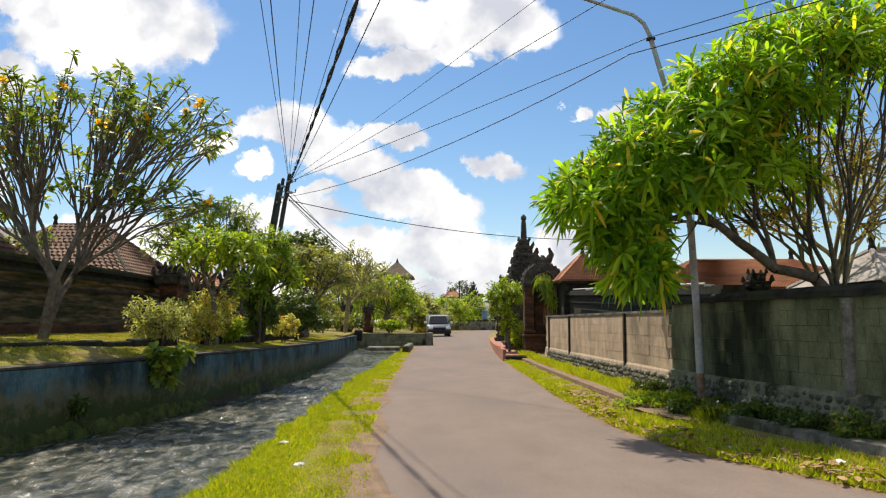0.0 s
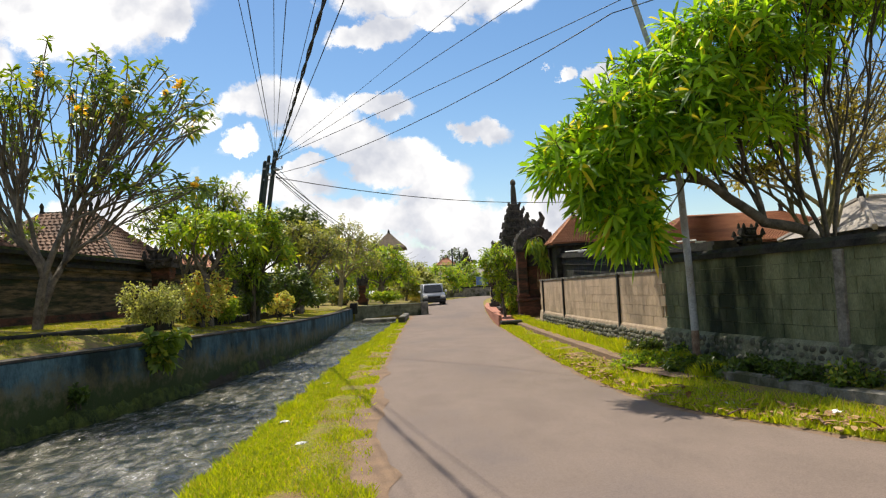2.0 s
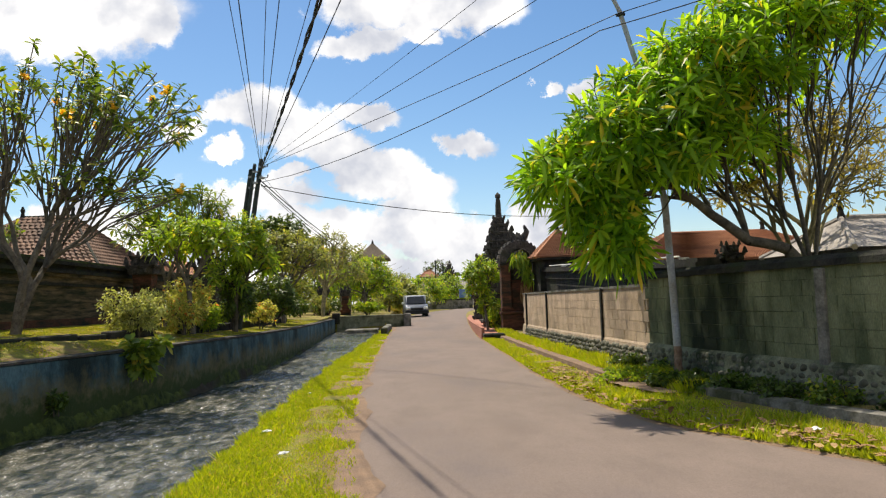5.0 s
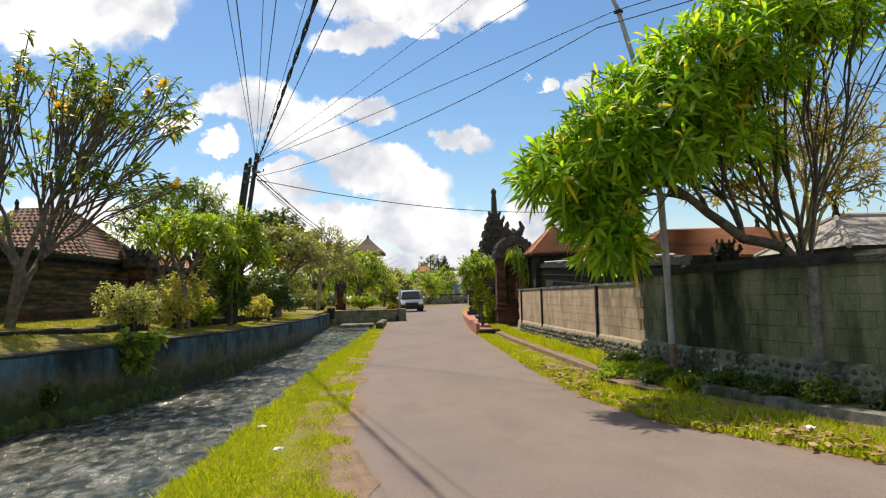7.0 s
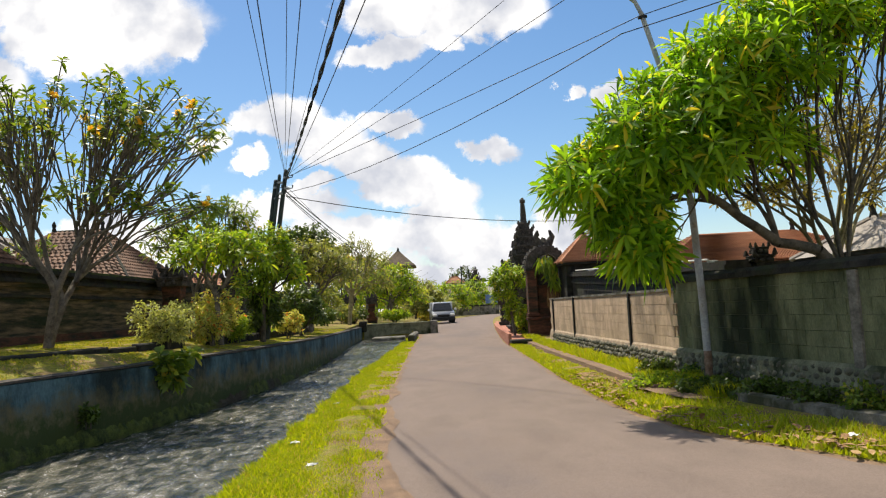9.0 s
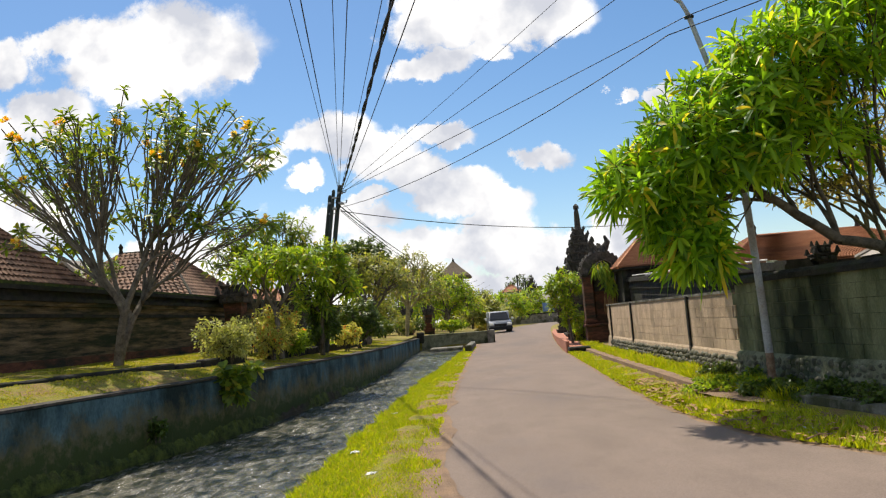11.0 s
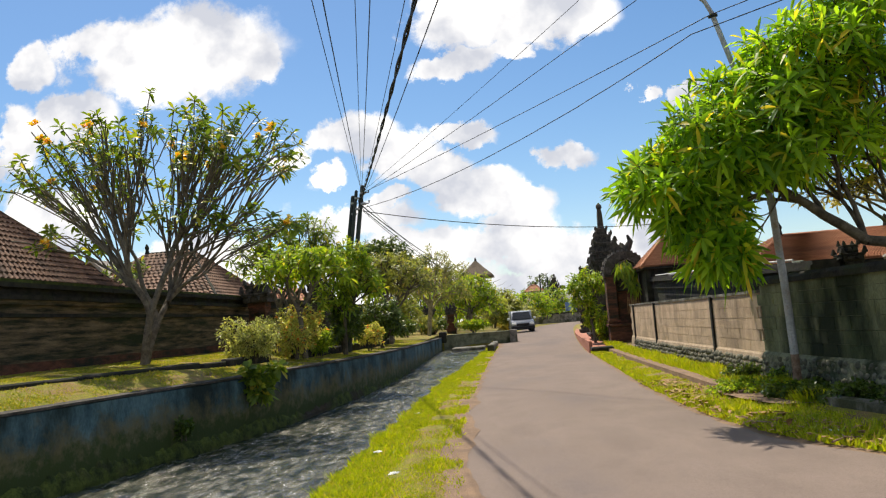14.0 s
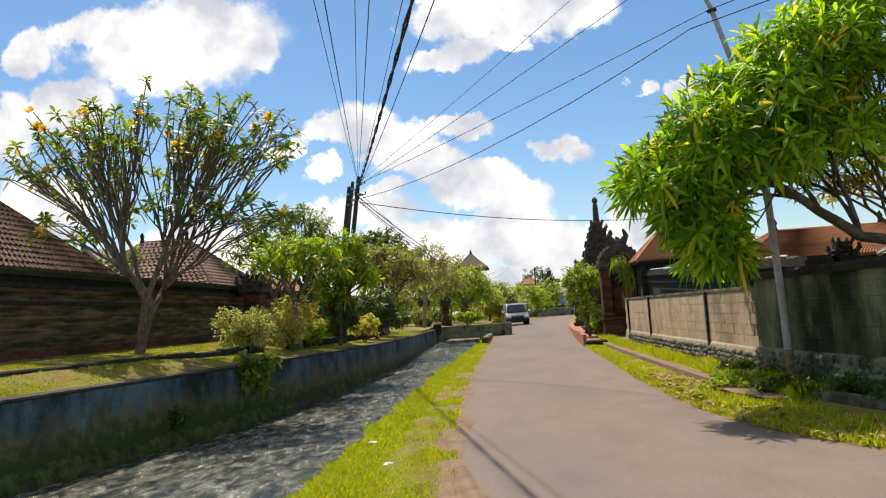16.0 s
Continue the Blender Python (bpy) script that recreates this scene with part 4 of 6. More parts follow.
tree("dark_shrub", "dark green rounded shrub on the bank", (-5.35, 28.0, 0.95), [(-5.3, 28.0, 2.0, 0.85, 0.7, 0.75, 150), (-5.0, 28.0, 1.55, 0.7, 0.6, 0.5, 90)], 35, L_dark, M_bark_dark, 8, 0.18, 0.032, 0.008, stems=3, category="shrub")
tree("frangipani_tree", "olive-green frangipani tree on the bank", (-5.6, 31.5, 1.0), [(-5.4, 31.5, 3.9, 1.3, 1.2, 0.9, 150), (-4.4, 31.5, 3.3, 1.0, 1.0, 0.8, 80), (-6.3, 31.5, 3.6, 1.0, 1.0, 0.8, 80)],
     36, L_pale, M_bark, 8, 0.25, 0.036, 0.013, stems=2)
tree("frangipani_tree", "thin-leaved pale frangipani further along the bank", (-4.9, 38.5, 1.1), [(-4.6, 38.5, 4.35, 1.6, 1.3, 1.1, 170), (-3.5, 38.5, 3.1, 1.0, 1.0, 0.9, 80), (-5.6, 38.5, 3.4, 1.1, 1.0, 0.9, 70)],
     37, L_pale, M_bark_pale, 7, 0.24, 0.034, 0.013, stems=2, bare=0.15)
tree("leafy_tree", "lime-green tree beyond the bridge", (-3.4, 47.5, 1.1), [(-3.2, 47.5, 3.4, 1.7, 1.3, 1.1, 170), (-2.2, 47.5, 2.6, 1.0, 1.0, 0.9, 90), (-4.6, 47.5, 3.0, 1.2, 1.0, 1.0, 90)], 38, L_lime, M_bark, 8, 0.28, 0.04, 0.014, stems=2)
tree("leafy_tree", "olive tree by the compound beyond the bridge", (-5.5, 52, 1.2), [(-5.2, 52, 4.4, 2.0, 1.5, 1.3, 150), (-3.6, 52, 3.6, 1.3, 1.2, 1.0, 80)], 39, L_pale, M_bark, 8, 0.3, 0.045, 0.014, stems=2)
tree("gate_frangipani", "lime-green frangipani beside the stone gate", (3.0, 34.4, 0.15), [(2.75, 34.4, 2.75, 0.85, 0.8, 0.65, 150), (2.6, 34.4, 2.1, 0.6, 0.7, 0.45, 60), (3.0, 34.2, 1.3, 0.45, 0.5, 0.7, 70)], 40, L_lime, M_bark, 8, 0.24, 0.036, 0.010, stems=2)
for i, (x, y, z, rx, rz, n, lf) in enumerate(((-1.9, 66, 2.4, 1.6, 1.2, 110, L_pale), (0.3, 84, 3.0, 2.6, 1.7, 120, L_lime), (3.0, 92, 3.2, 2.4, 1.8, 120, L_lime), (-3.5, 80, 3.4, 2.8, 2.0, 130, L_pale),
                                              (2.4, 108, 5.4, 2.2, 2.0, 90, L_dark), (-6.5, 70, 4.2, 2.6, 2.2, 130, L_pale), (9.0, 60, 3.0, 2.2, 1.5, 90, L_lime), (-0.6, 74, 2.2, 1.5, 1.0, 80, L_grey))):
    tree("roadside_tree", "rounded green tree further along the lane", (x, y, road_z(y)), [(x, y, z, rx, rx * 0.8, rz, n), (x + rx * 0.5, y, z - rz * 0.5, rx * 0.7, rx * 0.6, rz * 0.7, n // 2)],
         60 + i, lf, M_bark, 8, 0.42, 0.075, 0.02, group="trees along the lane")
tree("big_far_tree", "large dark tree crown far behind the poles", (-11.5, 62, 1.3), [(-11.3, 62, 7.2, 2.4, 2.0, 1.6, 260), (-9.4, 62, 6.2, 2.0, 2.0, 1.4, 160), (-13, 62, 6.0, 1.8, 1.8, 1.4, 120)], 80, L_dark, M_bark_dark, 9, 0.42, 0.09, 0.02)
tree("yard_frangipani", "green treetop behind the brick wall", (-15.5, 27, 1.3), [(-15.0, 27, 4.0, 1.5, 1.2, 0.9, 90)], 81, L_frangi, M_bark, 9, 0.28, 0.04, 0.012)

bush("grey_bush", "grey-green rounded bush in the planting bed", -6.75, 18.6, 1.05, 0.8, 0.6, 1.0, 420, L_grey, 41, 0.11, 0.02)
bush("croton_bush", "yellow and reddish croton bush in the planting bed", -6.5, 21.6, 1.05, 1.05, 0.6, 1.2, 460, L_croton, 42, 0.13, 0.024)
bush("grey_bush", "low grey-green bush beside a small tree", -7.35, 20.2, 1.05, 0.7, 0.5, 0.85, 300, L_grey, 43, 0.11, 0.02)
bush("lime_bush", "bright lime bush between shrubs", -5.35, 25.8, 0.95, 0.5, 0.5, 0.8, 240, L_croton, 44, 0.11, 0.02)
bush("lime_bush", "low lime-green undergrowth beyond the bridge", -3.1, 45.0, 1.0, 1.2, 0.6, 0.6, 300, L_lime, 45, 0.16, 0.03)
bush("dry_bush", "straw-coloured round bush near the parked car", -1.75, 60.5, 0.5, 0.85, 0.7, 1.25, 260, L_bare, 46, 0.14, 0.024)
bush("croton_bush", "pale croton bush at the edge of the bed", -6.05, 19.9, 1.02, 0.6, 0.5, 0.8, 260, L_croton, 141, 0.12, 0.022)
bush("grey_bush", "grey-green bush against the brick wall", -7.6, 22.6, 1.08, 0.9, 0.6, 1.0, 280, L_grey, 142, 0.12, 0.022)
bush("lime_bush", "bright ferny undergrowth behind the poles", -6.2, 25.0, 1.0, 0.8, 0.5, 0.7, 240, L_lime, 143, 0.14, 0.026)
for i, (x, y) in enumerate(((4.45, 10.3), (4.95, 8.9), (5.25, 8.3), (4.05, 13.2), (3.95, 14.4))):
    bush("weeds", "creeping weeds over the rubble footing", x, y, 0.12, 0.45, 0.28, 0.28 + 0.06 * (i % 3), 150, (L_dark, L_frangi)[i % 2], 150 + i, 0.08, 0.022, group="weeds along the footing")
bush("low_fern", "bright fern-like plants at a tree foot", -5.9, 21.9, 1.0, 0.35, 0.3, 0.45, 120, L_lime, 47, 0.16, 0.02)
bush("gate_shrub", "leafy green shrub at the gate foot", 3.55, 35.6, 0.2, 0.5, 0.5, 1.3, 240, L_lime, 48, 0.16, 0.03)
bush("weeds", "green weeds at the foot of the lamp post", 3.95, 11.8, 0.1, 0.45, 0.3, 0.26, 200, L_dark, 49, 0.09, 0.025)
bush("weeds", "creeping weeds along the stone wall foot", 4.25, 10.9, 0.12, 0.6, 0.35, 0.3, 200, L_dark, 50, 0.09, 0.025)
bush("weeds", "scattered weeds before the stone footing", 4.75, 9.6, 0.12, 0.7, 0.3, 0.3, 160, L_dark, 51, 0.08, 0.02)
bush("weeds", "sunlit weeds on the grass verge", 3.4, 12.9, 0.08, 0.6, 0.6, 0.24, 180, L_lime, 52, 0.09, 0.02)
bush("wall_plant", "broad-leaved plant growing out of the canal wall", -5.72, 15.9, 0.28, 0.42, 0.34, 0.72, 80, L_frangi, 53, 0.26, 0.06, 4, "plant")
bush("wall_plant", "small fern on the canal wall", -6.35, 13.6, -0.1, 0.18, 0.2, 0.3, 60, L_dark, 54, 0.12, 0.025, 5, "plant")
for i, y in enumerate((33.5, 36, 40, 44, 48.5)):
    bush("hedge_bush", "low green undergrowth along the brick compound", -6.6 + 0.2 * i, y, 1.05, 1.0, 0.8, 0.9 + 0.1 * (i % 2), 220, (L_dark, L_pale)[i % 2], 90 + i, 0.16, 0.03, group="undergrowth along the bank")

for i, (x, y, z, rx, rz, n, lf) in enumerate(((-8.2, 46, 3.0, 1.8, 1.6, 120, L_pale), (-8.0, 57, 3.6, 2.2, 2.0, 130, L_lime), (-5.0, 64, 3.2, 2.2, 1.8, 120, L_lime), (-2.4, 58, 2.2, 1.3, 1.1, 90, L_pale), (-10.5, 75, 4.5, 3, 2.5, 120, L_dark))):
    tree("bank_tree", "olive-green tree in the row beyond the bridge", (x, y, 1.0), [(x, y, z, rx, rx * 0.8, rz, n), (x + rx * 0.4, y, z - rz * 0.6, rx * 0.8, rx * 0.6, rz * 0.6, n // 2)],
         120 + i, lf, M_bark, 8, 0.34, 0.055, 0.016, stems=2, group="trees beyond the bridge")


def far_woods():
    """The low tree line that closes the distance."""
    rng = np.random.default_rng(77)
    blobs = []
    for i in range(130):
        a = math.pi * (0.16 + 0.68 * i / 129)
        r = 150 + 40 * rng.random()
        blobs.append((r * math.cos(a), r * math.sin(a), 2.2 + 1.5 * rng.random(), 6.0, 4.0, 2.2 + 2.2 * rng.random(), 26))
    tips = crown_tips(blobs, rng, 0.4, -0.6)
    v, f = leaf_mesh_arrays(rosettes(tips, np.tile([[0, 0, 1.0]], (len(tips), 1)), 6, 1.5, 0.45, rng, 0.3))
    tagged(np_mesh("far_woods", v, f, L_dark, None), "low dark-green tree line in the distance", "woods", kind="stuff")


far_woods()

# ---- poles, cables, lamp ----


def utility_pole(x, y, z, top, lean, label, r=0.075):
    p = thing("utility_pole", x, y, z, label, "pole", "poles on the bank")
    h = top - z
    part("shaft", tube_bm([(0, 0, -0.2), (lean * 0.5, 0, h * 0.5), (lean, 0, h)], [r * 1.15, r, r * 0.85], 10), M_pole, p)
    part("cap", tube_bm([(lean, 0, h), (lean, 0, h + 0.05)], [r * 0.95, r * 0.5], 10), M_pole, p)
    for k in (0.25, 0.6):
        part("clamp", tube_bm([(lean, 0, h - k), (lean, 0, h - k + 0.06)], r * 1.25, 10), M_galv, p)
        part("insulator", tube_bm([(lean + r, -0.02, h - k + 0.03), (lean + r + 0.12, -0.04, h - k + 0.03), (lean + r + 0.13, -0.04, h - k + 0.12)], [0.015, 0.015, 0.03], 6), M_cable, p)
    return p


utility_pole(-6.08, 24.6, 0.95, 5.95, 0.76, "tarred dark utility pole on the canal bank")
utility_pole(-5.93, 24.4, 0.95, 6.08, 0.78, "tarred dark utility pole beside its twin", 0.065)
utility_pole(-5.78, 24.5, 0.95, 6.25, 0.82, "taller dark utility pole carrying the cables", 0.08)


def cable(a, b, sag, r, label, twist=False, n=28, wave=0.0):
    """An overhead cable from a to b; a bundled one is two strands wound round each other."""
    ob = thing("overhead_cable", *a, label, "cable", "overhead cables")
    A, B = Vector(a), Vector(b)
    for s in ((0, 1) if twist else (0,)):
        pts = []
        m = n * (4 if twist else 1)
        for i in range(m + 1):
            u = i / m
            p = (B - A) * u - Vector((0, 0, 4 * sag * u * (1 - u)))
            if twist:
                w = u * (B - A).length * 2.6 + math.pi * s
                p += Vector((math.cos(w), 0, math.sin(w))) * r * 1.1
            if wave:
                p += Vector((wave * wob(u * 40, s), 0, wave * wob(u * 40, 7 + s)))
            pts.append(p)
        part("strand", tube_bm(pts, r, 5), M_cable, ob)


HEAD = (-5.0, 24.5, 6.1)


def overhead(xm, zm, z0, r, label, ym=11.06, sag=0.25, twist=False):
    """From the pole head over the lane, through (xm, ym, zm), to far behind."""
    a = Vector((HEAD[0], HEAD[1], z0))
    m = Vector((xm, ym, zm))
    u = (24.5 - ym) / 44.5
    d = (m - a) / u
    b = a + d
    b.z = (zm + 4 * sag * u * (1 - u) - z0) / u + z0
    cable(a, b, sag, r, label, twist)


for xm, z0, r, lab, tw in ((-2.73, 6.15, 0.005, "thin black overhead wire above the lane", False), (-2.58, 6.2, 0.007, "black overhead wire above the lane", False), (-2.14, 6.1, 0.0045, "fine overhead wire above the canal", False),
                           (-1.93, 6.0, 0.006, "slim black overhead wire", False), (-1.43, 5.95, 0.005, "thin overhead wire running from the poles", False), (-1.28, 5.9, 0.016, "thick twisted black overhead cable bundle", True),
                           (-0.94, 5.85, 0.007, "black overhead cable sagging over the lane", False)):
    overhead(xm * 0.69, 4.815, z0, r, lab, 7.64, 0.45, tw)
cable((-4.95, 24.5, 6.05), (3.36, 12.2, 6.15), 0.05, 0.008, "black cable from the poles to the street lamp", wave=0.004)
cable((-4.95, 24.5, 5.55), (3.05, 12.2, 5.87), 0.35, 0.009, "wavy black cable slung to the street lamp", wave=0.012)
cable((3.36, 12.2, 6.15), (16, -6, 6.4), 0.5, 0.008, "black cable running on from the street lamp")
cable((3.05, 12.2, 5.87), (16, -7, 6.2), 0.6, 0.009, "wavy cable running on from the street lamp", wave=0.012)
cable((-4.95, 24.5, 6.0), (9.95, -0.7, 7.5), 0.15, 0.007, "thin overhead wire crossing above the lane")
cable((-4.95, 24.5, 6.1), (7.15, 0.7, 7.4), 0.15, 0.005, "fine wire crossing above the lane")
cable((-5.0, 24.6, 5.45), (9.5, 34, 5.3), 0.55, 0.014, "black cable sagging across the lane to the temple")
for k, (z, r) in enumerate(((5.6, 0.02), (5.5, 0.016), (5.45, 0.01), (5.8, 0.008))):
    cable((-5.0, 24.6, z), (-2.8 + 0.6 * k, 74, 5.6 - 0.25 * k), 0.9 + 0.25 * k, r, "black cable receding along the tree row", n=20)


def street_lamp():
    l = thing("street_lamp", 4.08, 12.3, 0.08, "slim grey steel street lamp with rusty foot and curved arm", "street lamp")
    part("footing", box_bm(-0.16, 0.14, -0.15, 0.15, -0.15, 0.12, 0.04, 0.75), M_cap, l)
    part("rusty_foot", tube_bm([(0, 0, 0.0), (0, 0, 0.62)], 0.062, 12), M_rust, l, "rust-stained lower pole")
    part("lower_pole", tube_bm([(0, 0, 0.62), (-0.02, 0, 1.5), (-0.08, 0, 3.0)], [0.062, 0.06, 0.057], 12), M_galv, l)
    part("collar", tube_bm([(-0.078, 0, 2.96), (-0.08, 0, 3.06)], 0.066, 12), M_galv, l)
    part("upper_pole", tube_bm([(-0.08, 0, 3.0), (-0.38, 0, 5.1), (-0.66, 0, 6.15)], [0.05, 0.043, 0.04], 12), M_galv, l)
    part("arm", tube_bm([(-0.66, 0, 6.15), (-0.75, 0, 6.35), (-0.93, 0, 6.5), (-1.28, 0, 6.62), (-1.85, 0, 6.82), (-2.3, 0, 6.98)], [0.036, 0.034, 0.032, 0.03, 0.028, 0.026], 10), M_galv, l)
    part("bracket", tube_bm([(-0.72, -0.02, 6.07), (-0.58, -0.02, 6.09)], 0.03, 8), M_cable, l)
    part("lamp_head", box_bm(-2.85, -2.28, -0.12, 0.12, 6.93, 7.05, 0.03), M_galv, l)


street_lamp()

# ---- temple gate, arch and shrines ----


def stepped(bm, cx, cy, tiers, ears=True, seed=0):
    """Stacked blocks with flared cornices and little corner antefixes, as on carved stone gates. tiers: (half x, half y, z0, z1)."""
    rnd = random.Random(seed)
    for hx, hy, z0, z1 in tiers:
        h = z1 - z0
        add_box(bm, cx - hx * 0.86, cx + hx * 0.86, cy - hy * 0.86, cy + hy * 0.86, z0, z0 + h * 0.62, 0.012)
        add_box(bm, cx - hx * 0.95, cx + hx * 0.95, cy - hy * 0.95, cy + hy * 0.95, z0 + h * 0.62, z0 + h * 0.8, 0.012)
        add_box(bm, cx - hx, cx + hx, cy - hy, cy + hy, z0 + h * 0.8, z1, 0.012)
        if ears:
            for sx in (-1, 1):
                for sy in (-1, 1):
                    e = min(hx, hy) * 0.3 + 0.03
                    x, y = cx + sx * (hx - e * 0.2), cy + sy * (hy - e * 0.2)
                    add_box(bm, x - e / 2, x + e / 2, y - e / 2, y + e / 2, z1 - 0.005, z1 + e * (1.1 + 0.5 * rnd.random()), 0.01, 0.35)
            for k in range(max(2, int(hx * 5))):
                x = cx - hx * 0.7 + 1.4 * hx * (k + 0.5) / max(2, int(hx * 5))
                add_box(bm, x - 0.05, x + 0.05, cy - hy - 0.05, cy - hy + 0.08, z0 + h * 0.2, z0 + h * (0.5 + 0.3 * rnd.random()), 0.012, 0.7)
                y = cy - hy * 0.7 + 1.4 * hy * (k + 0.5) / max(2, int(hx * 5))
                add_box(bm, cx - hx - 0.05, cx - hx + 0.08, y - 0.05, y + 0.05, z0 + h * 0.2, z0 + h * (0.5 + 0.3 * rnd.random()), 0.012, 0.7)


def temple_gate():
    g = thing("temple_gate", 3.9, 37.2, 0.1, "dark carved stone temple gate tower with tiered roof", "gate")
    bm = bmesh.new()
    stepped(bm, 0.25, 0, [(1.25, 1.1, 0, 0.5), (1.15, 1.0, 0.5, 0.9)], False)
    part("base", bm, M_tower, g)
    bm = bmesh.new()
    stepped(bm, 0.25, 0, [(1.0, 0.9, 0.9, 2.3), (1.12, 1.0, 2.3, 2.7)], True, 1)
    part("body", bm, M_tower, g)
    part("doorway", box_bm(-0.9, -0.6, -0.35, 0.35, 0.5, 2.0, 0.02), M_brick, g)
    for i, (h, z0, z1) in enumerate(((0.98, 2.7, 3.35), (0.86, 3.35, 3.85), (0.7, 3.85, 4.3), (0.54, 4.3, 4.72), (0.4, 4.72, 5.1), (0.28, 5.1, 5.4))):
        bm = bmesh.new()
        stepped(bm, 0.05 + 0.04 * (5 - i), 0, [(h, h * 0.9, z0, z1)], True, 3 + i)
        part("roof_tier", bm, M_tower, g)
    bm = bmesh.new()
    add_tube(bm, [(0.04, 0, 5.4), (0.04, 0, 5.5), (0.04, 0, 6.1), (0.04, 0, 6.35)], [0.2, 0.15, 0.13, 0.1], 8)
    add_tube(bm, [(0.04, 0, 6.33), (0.04, 0, 6.42), (0.04, 0, 6.55), (0.04, 0, 6.66)], [0.06, 0.14, 0.13, 0.03], 10)
    part("finial", bm, M_tower, g)
    for sx in (-1, 1):
        bm = bmesh.new()
        stepped(bm, 0.25 + sx * 1.15, 0.2, [(0.32, 0.5, 2.5, 3.2), (0.22, 0.4, 3.2, 3.6)], True, 20 + sx)
        part("wing", bm, M_tower, g)


temple_gate()


def arch_gate():
    g = thing("arched_gate_pier", 3.85, 32.6, 0.05, "red-brown brick gate pier with dark arched hood", "gate")
    bm = bmesh.new()
    add_box(bm, -0.5, 0.5, -0.5, 0.5, -0.1, 0.25, 0.02)
    add_box(bm, -0.44, 0.44, -0.44, 0.44, 0.25, 0.85, 0.02)
    add_box(bm, -0.5, 0.5, -0.5, 0.5, 0.85, 0.97, 0.02)
    part("pedestal", bm, M_brick, g, "dark red brick pedestal")
    bm = bmesh.new()
    add_box(bm, -0.42, -0.02, -0.36, 0.36, 0.97, 3.1, 0.02)
    add_box(bm, -0.47, 0.03, -0.4, 0.4, 1.0, 1.14, 0.015)
    add_box(bm, -0.47, 0.03, -0.4, 0.4, 2.86, 3.0, 0.015)
    part("shaft", bm, M_brick, g)
    bm = bmesh.new()
    add_box(bm, 0.02, 0.95, -0.1, 0.3, 0.3, 2.3, 0.02)
    part("side_panel", bm, M_brick, g)
    # arched hood
    bm = bmesh.new()
    n = 14
    rings = []
    for i in range(n + 1):
        t = math.pi * (1 - i / n)
        o = (0.38 + 0.86 * math.cos(t), 3.0 + 0.92 * math.sin(t) ** 0.8)
        q = (0.38 + 0.55 * math.cos(t), 3.0 + 0.6 * math.sin(t))
        rings.append([bm.verts.new((x, y, z)) for x, z in (o, q) for y in (-0.42, 0.42)])
    for r0, r1 in zip(rings, rings[1:]):
        for a, b in ((0, 1), (3, 2), (2, 0), (1, 3)):
            bm.faces.new((r0[a], r0[b], r1[b], r1[a]))
    bm.faces.new((rings[0][0], rings[0][1], rings[0][3], rings[0][2]))
    bm.faces.new((rings[-1][0], rings[-1][2], rings[-1][3], rings[-1][1]))
    for i in range(1, n):
        t = math.pi * (1 - i / n)
        x, z = 0.38 + 0.86 * math.cos(t), 3.0 + 0.92 * math.sin(t) ** 0.8
        part("antefix", box_bm(x - 0.07, x + 0.07, -0.3, 0.3, z - 0.06, z + 0.1, 0.015, taper=0.6), M_tower, g)
    part("hood", bm, M_tower, g, "black carved stone hood")
    bm = bmesh.new()
    add_box(bm, 0.02, 0.95, 0.0, 0.36, 2.3, 3.3, 0.02)
    part("backing", bm, M_tower, g)
    bm = bmesh.new()
    for s in (-1, 1):
        add_tube(bm, [(0.42 + s * 0.05, 0, 3.85), (0.42 + s * 0.22, 0, 4.1), (0.42 + s * 0.36, 0, 4.35), (0.42 + s * 0.25, 0, 4.62)], [0.16, 0.17, 0.12, 0.05], 8)
    add_tube(bm, [(0.42, 0, 3.8), (0.42, 0, 4.1), (0.42, 0, 4.3)], [0.22, 0.17, 0.05], 8)
    part("winged_crest", bm, M_tower, g)


arch_gate()


